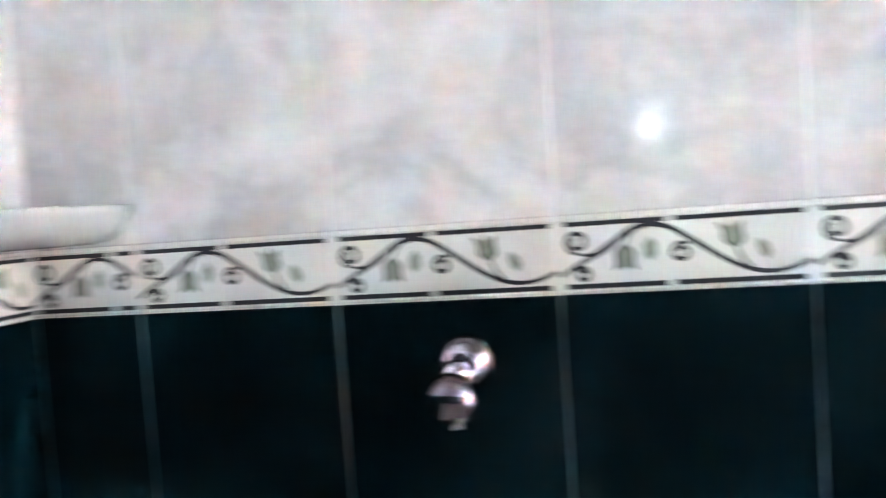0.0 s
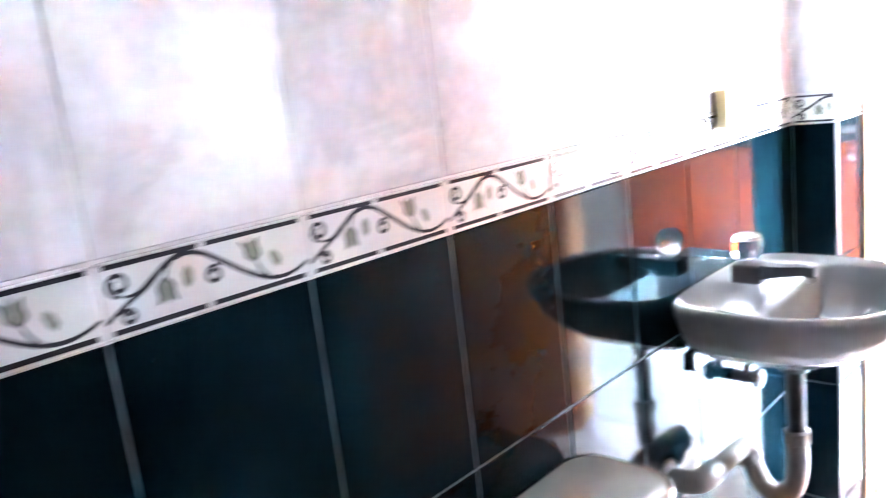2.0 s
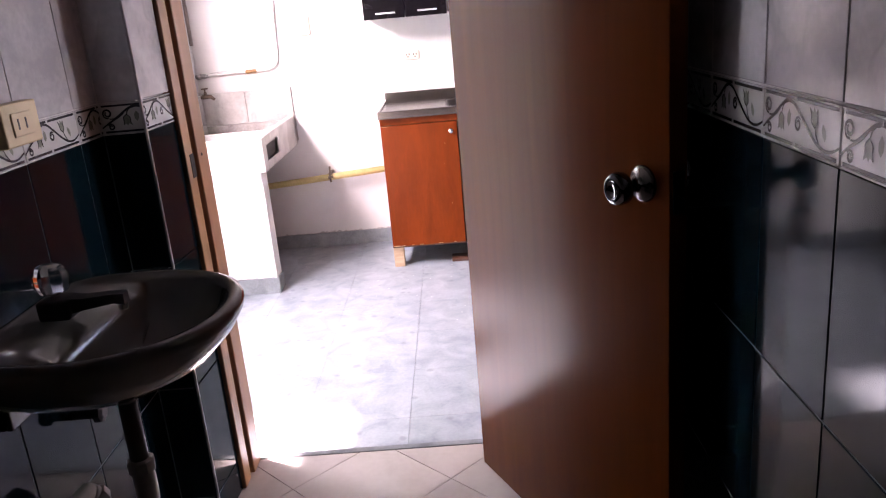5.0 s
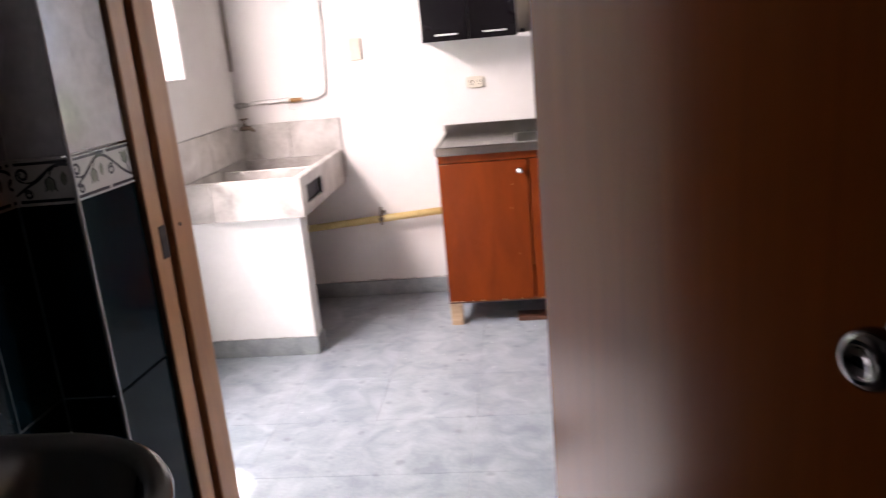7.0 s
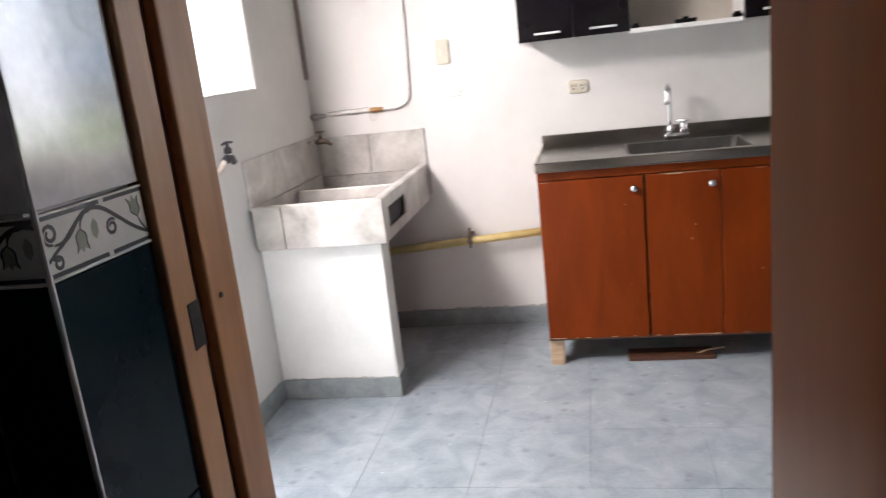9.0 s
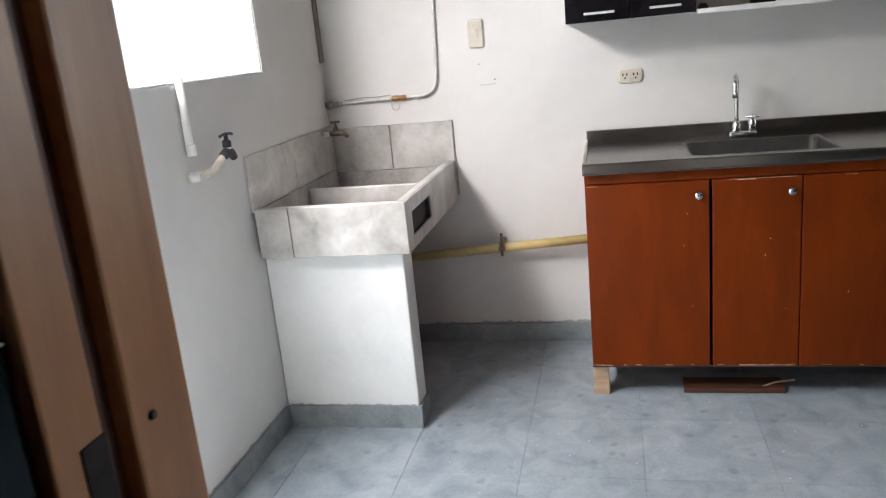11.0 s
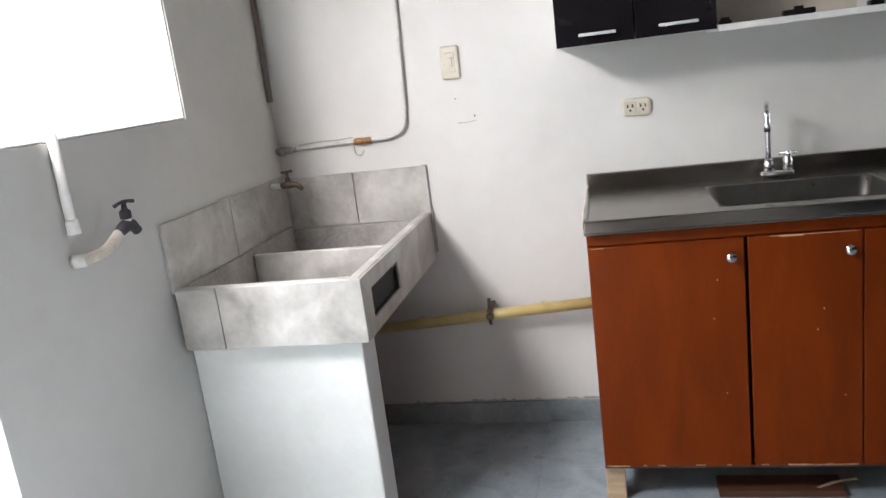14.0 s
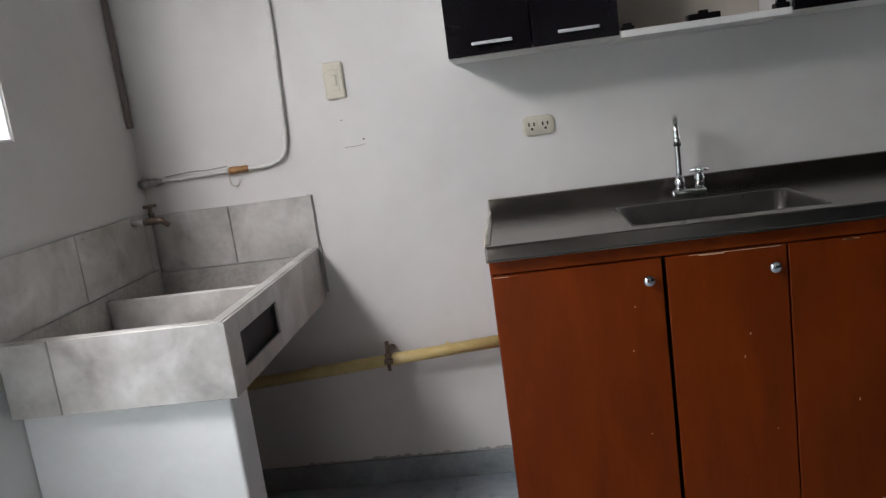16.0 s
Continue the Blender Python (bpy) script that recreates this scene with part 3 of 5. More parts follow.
for a, b, k in cuts:
    d = part("door", box(4.283, 4.3015, b, a, 0.128, 0.794, 0.002), M_CAB, cab)
    kb = part("knob", lathe([(0.006, 0), (0.006, 0.008), (0.013, 0.012), (0.015, 0.018), (0.013, 0.024), (0.006, 0.027)], (4.283, k, 0.746), (-1, 0, 0), 20), M_CHROME, d, "small round chrome knob", True)
    # chipped paint along the edges
    rng = random.Random(int((a + 3) * 1000))
    for n in range(7):
        u = rng.uniform(b + 0.01, a - 0.03)
        w = rng.uniform(0.006, 0.035)
        zz = rng.choice([0.131, 0.131, 0.790])
        part("paint_chip", box(4.2822, 4.2832, u, min(u + w, a - 0.004), zz - 0.0013, zz + 0.0013), M_CABEDGE, d)
    for n in range(3):
        u, zz = rng.uniform(b + 0.04, a - 0.04), rng.uniform(0.2, 0.7)
        part("paint_chip", box(4.2822, 4.2832, u, u + 0.003, zz, zz + rng.uniform(0.002, 0.007)), M_CABEDGE, d)
for ya, yb, zz, h in ((-0.375, -0.165, 0.7925, 0.0007), (0.300, 0.262, 0.7905, 0.0008), (-0.20, -0.375, 0.1297, 0.0011), (0.290, 0.235, 0.1297, 0.0013)):
    part("paint_chip", box(4.2820, 4.2833, min(ya, yb), max(ya, yb), zz - h, zz + h), M_CABEDGE, cab)
for y0 in (0.250, -1.20):
    f = part("foot", box(4.311, 4.365, y0, y0 + 0.057, 0, 0.1165, 0.003), M_RAW, cab, "raw wooden block foot")

top = empty("steel_worktop", (4.55, -0.45, 0.84), "dull stainless steel worktop with sunk basin and upstand", "worktop")
WY0, WY1 = -1.23, 0.312
wx0, wx1, zt = 4.262, 4.836, 0.866
bx0, bx1, by0, by1 = 4.355, 4.665, -0.520, -0.055
bm = bmesh.new()
box(wx0 + 0.02, bx0, WY0 + 0.01, WY1 - 0.012, zt - 0.012, zt, into=bm)
box(bx1, wx1 - 0.02, WY0 + 0.01, WY1 - 0.012, zt - 0.012, zt, into=bm)
box(bx0, bx1, by1, WY1 - 0.012, zt - 0.012, zt, into=bm)
box(bx0, bx1, WY0 + 0.01, by0, zt - 0.012, zt, into=bm)
bmesh.ops.remove_doubles(bm, verts=bm.verts, dist=0.0001)
part("plate", bm, M_STEEL, top)
part("front_edge", box(wx0, wx0 + 0.022, WY0, WY1, 0.836, zt + 0.007, 0.005, 3), M_STEEL, top)
part("side_edge", box(wx0 + 0.023, wx1 - 0.021, WY1 - 0.013, WY1, 0.838, zt + 0.007, 0.004, 3), M_STEEL, top)
part("upstand", box(wx1 - 0.020, wx1, WY0, WY1, 0.838, 0.915, 0.004, 3), M_STEEL, top)
part("sealant", tube([(wx0 + 0.004, WY1 - 0.001, 0.842), (wx0 + 0.05, WY1 - 0.002, zt + 0.004), (4.42, WY1 + 0.001, zt + 0.005), (4.58, WY1 - 0.002, zt + 0.005), (4.72, WY1 + 0.001, zt + 0.004), (4.812, WY1 - 0.001, zt + 0.006), (4.822, WY1 - 0.001, 0.913)],
                      0.0042, 8, None, True), M_PVC_OLD, top, "whitish worn edge bead", True)
part("edge_lip", box(wx0 - 0.0015, wx0 + 0.004, WY0, WY1, 0.8335, 0.8385, 0.001, 1), M_STEEL, top)
bowl = bmesh.new()
vs_t, vs_b = [], []


def rounded(x0, x1, y0, y1, r, z):
    pts = []
    for cx, cy, a0 in ((x1 - r, y1 - r, 0), (x0 + r, y1 - r, 90), (x0 + r, y0 + r, 180), (x1 - r, y0 + r, 270)):
        for k in range(5):
            a = radians(a0 + 90 * k / 4)
            pts.append((cx + r * math.cos(a), cy + r * math.sin(a), z))
    return pts


levels = [(-0.004, 0.004, 0.0006), (0.0, 0.03, 0.0002), (0.004, 0.03, -0.004), (0.012, 0.035, -0.09), (0.030, 0.045, -0.118), (0.10, 0.05, -0.122)]
rings = [[bowl.verts.new(p) for p in rounded(bx0 + i, bx1 - i, by0 + i, by1 - i, r, zt + z)] for i, r, z in levels]
for a, b in zip(rings, rings[1:]):
    for k in range(20):
        bowl.faces.new((a[k], a[(k + 1) % 20], b[(k + 1) % 20], b[k]))
bowl.faces.new(rings[-1])
part("basin", bowl, M_BOWL, top, "sunk steel wash basin", True)
part("drain", lathe([(0.036, 0), (0.036, 0.003), (0.026, 0.004), (0.022, 0.001), (0.002, 0.001)], ((bx0 + bx1) / 2, (by0 + by1) / 2, zt - 0.122), (0, 0, 1)), M_CHROME, top, "", True)


def mixer(x, y, z):
    f = empty("kitchen_faucet", (x, y, z), "chrome gooseneck kitchen tap with cross handle", "faucet")
    part("base", box(x - 0.022, x + 0.022, y - 0.050, y + 0.050, z, z + 0.020, 0.008, 3), M_CHROME, f, "", True)
    part("post", lathe([(0.016, 0.018), (0.016, 0.040), (0.012, 0.050), (0.009, 0.060)], (x, y + 0.022, z)), M_CHROME, f, "", True)
    part("spout", tube([(x, y + 0.022, z + 0.05), (x, y + 0.022, z + 0.17), (x - 0.006, y + 0.023, z + 0.210), (x - 0.04, y + 0.030, z + 0.232), (x - 0.085, y + 0.039, z + 0.215), (x - 0.098, y + 0.041, z + 0.175)], 0.0085, 14, None, True), M_CHROME, f, "", True)
    part("nozzle", lathe([(0.0105, 0), (0.0105, 0.022), (0.009, 0.024)], (x - 0.099, y + 0.041, z + 0.155)), M_CHROME, f, "", True)
    part("valve", lathe([(0.015, 0.018), (0.015, 0.050), (0.011, 0.058), (0.011, 0.066)], (x, y - 0.034, z)), M_CHROME, f, "", True)
    bm = tube([(x - 0.026, y - 0.034, z + 0.072), (x + 0.026, y - 0.034, z + 0.072)], 0.005, 10)
    tube([(x, y - 0.060, z + 0.072), (x, y - 0.008, z + 0.072)], 0.005, 10, bm)
    lathe([(0.010, 0.064), (0.012, 0.072), (0.010, 0.080)], (x, y - 0.034, z), into=bm)
    part("handle", bm, M_CHROME, f, "", True)


mixer(4.745, -0.274, 0.8665)
bd = tagged(part("loose_board", box(4.325, 4.42, -0.36, -0.015, 0.001, 0.020, 0.002, 1), M_GROOVE), "brown wooden board lying under the cabinet", "board")
bd2 = tagged(part("wood_sliver", tube([(4.335, -0.24, 0.004), (4.36, -0.33, 0.028), (4.38, -0.40, 0.030)], 0.004, 6), M_RAW), "thin wood splinter leaning on a board", "wood scrap")

# crumbs of plaster and paint on the floor
rng = random.Random(11)
bm = bmesh.new()
for k in range(90):
    cx, cy = rng.uniform(3.2, 4.6), rng.uniform(-0.7, 0.85)
    r = rng.uniform(0.0012, 0.0035)
    n = rng.choice((4, 5, 6))
    ph = rng.random() * 6
    ring = [bm.verts.new((cx + r * (0.6 + 0.6 * rng.random()) * math.cos(ph + 6.283 * i / n), cy + r * (0.6 + 0.6 * rng.random()) * math.sin(ph + 6.283 * i / n), 0.0002)) for i in range(n)]
    tip = bm.verts.new((cx, cy, 0.0004 + r * 0.6))
    for i in range(n):
        bm.faces.new((ring[i], ring[(i + 1) % n], tip))
tagged(part("crumbs", bm, M_PLASTER), "scattered crumbs of plaster on the floor", "debris", "", "stuff")

# ---- wall cabinets ----


def wall_cabinet(y1, y0, label):
    c = empty("wall_cabinet", (4.70, (y0 + y1) / 2, 1.333), label, "wall cabinet", "wall cabinets over the sink")
    part("side_panel", box(4.590, KE - 0.001, y1 - 0.015, y1, 1.333, 1.96, 0.001, 1), M_WHITEBOARD, c, "white melamine side")
    part("side_panel", box(4.590, KE - 0.001, y0, y0 + 0.015, 1.333, 1.96, 0.001, 1), M_WHITEBOARD, c)
    part("bottom_panel", box(4.590, KE - 0.001, y0 + 0.015, y1 - 0.015, 1.334, 1.349), M_WHITEBOARD, c)
    part("top_panel", box(4.590, KE - 0.001, y0 + 0.015, y1 - 0.015, 1.945, 1.96), M_WHITEBOARD, c)
    part("back_panel", box(KE - 0.008, KE - 0.0015, y0 + 0.015, y1 - 0.015, 1.349, 1.945), M_WHITEBOARD, c)
    mid = (y0 + y1) / 2
    for a, b in ((mid + 0.0015, y1 - 0.003), (y0 + 0.002, mid - 0.0015)):
        d = part("door", box(4.571, 4.589, a, b, 1.336, 1.957, 0.0015, 1), M_BLACK, c, "glossy black door")
        m = (a + b) / 2 - 0.008
        part("handle", box(4.556, 4.563, m - 0.054, m + 0.054, 1.3605, 1.3695, 0.002), M_BAR, d, "slim satin metal bar handle")
        for q in (m - 0.045, m + 0.045):
            part("handle_post", tube([(4.562, q, 1.365), (4.5712, q, 1.365)], 0.003, 8), M_BAR, d)


wall_cabinet(0.362, -0.096, "wall cabinet with glossy black doors and white side")
wall_cabinet(-0.532, -0.99, "black-fronted wall cabinet with slim handles")
op = empty("open_wall_shelf", (4.70, -0.31, 1.33), "open white wall cabinet without doors, dark hinges still in place", "wall shelf")
part("bottom_panel", box(4.572, KE - 0.001, -0.5315, -0.0965, 1.327, 1.345, 0.001, 1), M_WHITEBOARD, op)
part("top_panel", box(4.590, KE - 0.001, -0.5315, -0.0965, 1.945, 1.96), M_WHITEBOARD, op)
part("back_panel", box(KE - 0.010, KE - 0.0015, -0.5315, -0.0965, 1.345, 1.945), M_BEIGE, op)
part("inner_shelf", box(4.62, KE - 0.011, -0.5315, -0.0965, 1.64, 1.655), M_WHITEBOARD, op)
for y0, y1, h in ((-0.135, -0.100, 0.010), (-0.355, -0.272, 0.016), (-0.528, -0.492, 0.014)):
    bm = box(4.578, 4.610, y0, y1, 1.3452, 1.3452 + h, 0.002, 1)
    box(4.585, 4.60, (y0 + y1) / 2 - 0.012, (y0 + y1) / 2 + 0.012, 1.3452 + h, 1.3452 + h + 0.008, 0.001, 1, into=bm)
    part("hinge", bm, M_BLACK, op, "dark leftover hinge")

# crumbled plaster edge over the skirting
rng = random.Random(5)
rag = empty("crumbled_edge", (KE, 0.6, 0.085), "dark crumbled plaster edge above the skirting", "wall mark")
bm = bmesh.new()
low, high = [], []
for k in range(60):
    y = 0.32 + 0.012 * k
    low.append(bm.verts.new((KE - 0.0006, y, 0.085)))
    high.append(bm.verts.new((KE - 0.0006, y, 0.087 + 0.010 * rng.random() ** 2)))
for k in range(59):
    bm.faces.new((low[k], low[k + 1], high[k + 1], high[k]))
part("crack", bm, M_PENCIL, rag)
bm = bmesh.new()
low, high = [], []
for k in range(45):
    y = 0.92 + 0.0108 * k
    low.append(bm.verts.new((4.0385, y, 0.085)))
    high.append(bm.verts.new((4.0385, y, 0.086 + 0.006 * rng.random() ** 2)))
for k in range(44):
    bm.faces.new((low[k], low[k + 1], high[k + 1], high[k]))
part("crack", bm, M_PENCIL, rag)

bm = bmesh.new()
low, high = [], []
for k in range(56):
    x = 3.362 + 0.012 * k
    low.append(bm.verts.new((x, KN - 0.0006, 0.083)))
    high.append(bm.verts.new((x, KN - 0.0006, 0.084 + 0.009 * rng.random() ** 2)))
for k in range(55):
    bm.faces.new((low[k], low[k + 1], high[k + 1], high[k]))
part("crack", bm, M_PENCIL, rag)

# ---- electrics ----


def rounded_plate(x, y0, y1, z0, z1, radius, thick=0.0095):
    """A wall plate with rounded corners and a domed front edge."""
    bm = bmesh.new()
    rings = []
    for inset, depth in ((0, 0.0005), (0, thick * 0.45), (thick * 0.25, thick * 0.8), (thick * 0.7, thick)):
        ring = []
        for cy, cz, a0 in ((y1 - radius, z1 - radius, 0), (y0 + radius, z1 - radius, 90), (y0 + radius, z0 + radius, 180), (y1 - radius, z0 + radius, 270)):
            for k in range(6):
                a = radians(a0 + 18 * k)
                ring.append(bm.verts.new((x - depth, cy + (radius - inset) * math.cos(a), cz + (radius - inset) * math.sin(a))))
        rings.append(ring)
    for a, b in zip(rings, rings[1:]):
        for k in range(24):
            bm.faces.new((a[k], b[k], b[(k + 1) % 24], a[(k + 1) % 24]))
    bm.faces.new(rings[-1])
    bmesh.ops.recalc_face_normals(bm, faces=bm.faces)
    return bm


def plate(name, x, y0, y1, z0, z1, label, category, radius):
    e = empty(name, (x, (y0 + y1) / 2, z0), label, category)
    part("plate", rounded_plate(x, y0, y1, z0, z1, radius), M_IVORY, e)
    return e


sw = plate("light_switch", KE, 0.704, 0.768, 1.280, 1.393, "ivory plastic light switch with one rocker", "light switch", 0.009)
part("inset", box(KE - 0.0105, KE - 0.0085, 0.720, 0.752, 1.303, 1.370, 0.001, 1), M_IVORY, sw)
part("groove", box(KE - 0.0108, KE - 0.0104, 0.7255, 0.7275, 1.320, 1.354), M_PENCIL, sw)
part("groove", box(KE - 0.0108, KE - 0.0104, 0.7277, 0.7390, 1.3525, 1.3543), M_PENCIL, sw)
part("rocker", box(KE - 0.0135, KE - 0.010, 0.728, 0.744, 1.322, 1.352, 0.0015, 2), M_IVORY, sw)
ou = plate("wall_socket", KE, 0.083, 0.181, 1.090, 1.150, "ivory double wall socket with rounded plate", "wall socket", 0.019)
for c in (0.1115, 0.1525):
    part("outlet", box(KE - 0.0110, KE - 0.0086, c - 0.019, c + 0.019, 1.104, 1.136, 0.001, 1), M_IVORY, ou)
    for dy, dz, w, h in ((-0.0075, 0.005, 0.0026, 0.0055), (0.0075, 0.005, 0.0026, 0.0055), (0.0, -0.009, 0.0036, 0.0036)):
        part("slot", box(KE - 0.0116, KE - 0.0108, c + dy - w, c + dy + w, 1.120 + dz - h, 1.120 + dz + h), M_SLOT, ou)

# scuffs of a removed plate under the switch
sc = empty("wall_scuff", (KE, 0.70, 1.10), "faint scuffs where a plate was taken off the wall", "wall mark")
part("scuff", tube([(KE - 0.0006, 0.735, 1.131), (KE - 0.0006, 0.70, 1.130), (KE - 0.0006, 0.668, 1.134)], 0.0012, 5), M_PENCIL, sc)
part("screw_hole", lathe([(0.003, 0), (0.002, 0.001)], (KE - 0.0005, 0.672, 1.150), (-1, 0, 0), 8), M_SLOT, sc)
part("screw_hole", lathe([(0.0025, 0), (0.002, 0.001)], (KE - 0.0005, 0.733, 1.215), (-1, 0, 0), 8), M_SLOT, sc)

# ---- pipes and taps of the kitchen ----
wp = empty("water_pipe", (KE - 0.012, 1.10, 1.10), "thin painted water pipe with brass coupling up the wall", "pipe")
part("pipe", tube([(KE - 0.012, 1.398, 1.100), (KE - 0.014, 1.25, 1.104), (KE - 0.012, 1.114, 1.106)], 0.0065, 10, None, True), M_CABLE, wp, "", True)
part("fitting", lathe([(0.012, 0), (0.013, 0.006), (0.013, 0.018), (0.016, 0.020), (0.016, 0.032), (0.012, 0.034), (0.013, 0.040), (0.013, 0.058), (0.009, 0.062), (0.0085, 0.075)], (KE - 0.020, 1.409, 1.100), (0.03, -1, 0.01), 10), M_TAPGREY, wp, "corroded grey metal elbow")
part("elbow_cap", lathe([(0.010, 0), (0.015, 0.004), (0.015, 0.018), (0.011, 0.026), (0.004, 0.028)], (KE - 0.020, 1.388, 1.108), (-0.7, 0.1, -0.7), 12), M_TAPGREY, wp, "", True)
part("paint_gap", tube([(KE - 0.0008, 1.33, 1.113), (KE - 0.0008, 1.24, 1.119), (KE - 0.0008, 1.19, 1.117), (KE - 0.0008, 1.12, 1.121)], 0.0022, 6, None, True), M_PENCIL, wp, "dark crack in the paint along the pipe")
part("coupling", lathe([(0.008, 0), (0.012, 0.004), (0.012, 0.03), (0.010, 0.034), (0.011, 0.06), (0.0075, 0.066)], (KE - 0.012, 1.114, 1.106), (0, -1, 0.02), 8), M_ORANGE, wp, "orange brass coupling", True)
part("riser", tube([(KE - 0.012, 1.05, 1.107), (KE - 0.012, 0.985, 1.108), (KE - 0.012, 0.935, 1.128), (KE - 0.012, 0.915, 1.185), (KE - 0.011, 0.905, 1.40), (KE - 0.011, 0.899, 1.60), (KE - 0.011, 0.895, CEIL - 0.001)], 0.0062, 10, None, True), M_CABLE, wp, "", True)
part("collar", lathe([(0.009, 0), (0.009, 0.012)], (KE - 0.012, 0.9155, 1.182), (0, 0, 1), 12), M_CABLE, wp)
part("loose_wire", tube([(KE - 0.004, 1.12, 1.092), (KE - 0.006, 1.115, 1.062), (KE - 0.005, 1.095, 1.058), (KE - 0.005, 1.085, 1.078)], 0.0015, 6, None, True), M_PVC_OLD, wp)

gp = empty("gas_pipe", (4.78, 0.7, 0.45), "yellow painted gas pipe clamped along the wall", "pipe")
part("pipe", tube([(4.775, 0.289, 0.480), (4.775, 0.68, 0.452), (4.775, 1.395, 0.400)], 0.0195, 18), M_YELLOW, gp, "", True)
bm = box(4.745, KE - 0.001, 0.672, 0.690, 0.468, 0.482, 0.002, 1)
tube([(4.752, 0.681, 0.425), (4.747, 0.681, 0.452), (4.757, 0.681, 0.492), (4.765, 0.681, 0.518)], 0.006, 8, bm, True)
box(4.742, 4.756, 0.668, 0.694, 0.447, 0.463, 0.002, 1, into=bm)
part("clamp", bm, M_BRASS, gp, "small rusty pipe clamp")
for y in (0.5, 0.95):
    part("bracket", box(4.79, KE - 0.001, y - 0.006, y + 0.006, 0.452 - (y - 0.68) * 0.073 - 0.004, 0.452 - (y - 0.68) * 0.073 + 0.004), M_YELLOW, gp)

vp = empty("drain_hose_pipe", (3.665, 1.39, 1.076), "white plastic pipe end on the wall under the window", "pipe")
part("pipe", tube([(3.660, 1.396, 1.075), (3.661, 1.396, 1.18), (3.662, 1.397, 1.289)], 0.0115, 14), M_PVC, vp, "", True)
part("socket", lathe([(0.0145, 0), (0.0145, 0.030), (0.012, 0.032)], (3.660, 1.394, 1.066), (0, 0, 1), 16), M_PVC, vp, "", True)

t1 = empty("wall_tap", (3.65, 1.40, 1.005), "dark tap with T handle on a stained plastic elbow", "tap")
part("elbow", tube([(3.645, 1.409, 1.005), (3.660, 1.385, 1.006), (3.700, 1.362, 1.012), (3.735, 1.354, 1.030), (3.755, 1.350, 1.045)], 0.0125, 14, None, True), M_PVC_OLD, t1, "stained white plastic elbow", True)
part("sleeve", lathe([(0.0155, 0), (0.0155, 0.026)], (3.648, 1.405, 1.005), (0.5, -0.85, 0), 14), M_PVC, t1, "", True)
part("body", tube([(3.750, 1.351, 1.043), (3.775, 1.347, 1.054), (3.800, 1.345, 1.052), (3.815, 1.344, 1.034)], [0.013, 0.016, 0.014, 0.012], 14), M_DARKTAP, t1, "", True)
part("bonnet", lathe([(0.010, 0), (0.010, 0.010), (0.014, 0.014), (0.014, 0.030), (0.007, 0.036), (0.006, 0.050)], (3.785, 1.347, 1.058), (0.05, 0, 1), 12), M_DARKTAP, t1, "", True)
part("seal", lathe([(0.0115, 0), (0.0115, 0.005)], (3.785, 1.347, 1.064), (0.05, 0, 1), 12), M_PVC, t1)
part("handle", tube([(3.758, 1.352, 1.105), (3.775, 1.348, 1.110), (3.788, 1.347, 1.108), (3.800, 1.346, 1.110), (3.820, 1.343, 1.106)], [0.005, 0.004, 0.007, 0.004, 0.005], 10), M_DARKTAP, t1, "", True)

t2 = empty("corner_tap", (4.72, 1.405, 0.99), "small tarnished brass tap over the laundry sink", "tap")
part("stub", tube([(4.715, 1.409, 0.990), (4.715, 1.360, 0.990)], 0.010, 12), M_PVC, t2, "white plastic pipe stub", True)
part("body", tube([(4.715, 1.362, 0.990), (4.715, 1.335, 0.992), (4.715, 1.305, 0.990), (4.715, 1.285, 0.972)], [0.011, 0.014, 0.011, 0.008], 12), M_BRASS, t2, "", True)
bm = lathe([(0.008, 0), (0.010, 0.012), (0.005, 0.020), (0.005, 0.034)], (4.715, 1.335, 1.0), (0, 0, 1), 12)
tube([(4.702, 1.350, 1.037), (4.728, 1.320, 1.037)], 0.005, 8, bm)
part("handle", bm, M_BRASS, t2, "", True)

tagged(part("corner_strip", box(4.815, 4.838, KN - 0.016, KN - 0.001, 1.278, CEIL - 0.001, 0.002, 1), M_BROWNSTRIP), "brown-grey metal strip running up the wall corner", "metal strip")

# ---- bathroom things ----


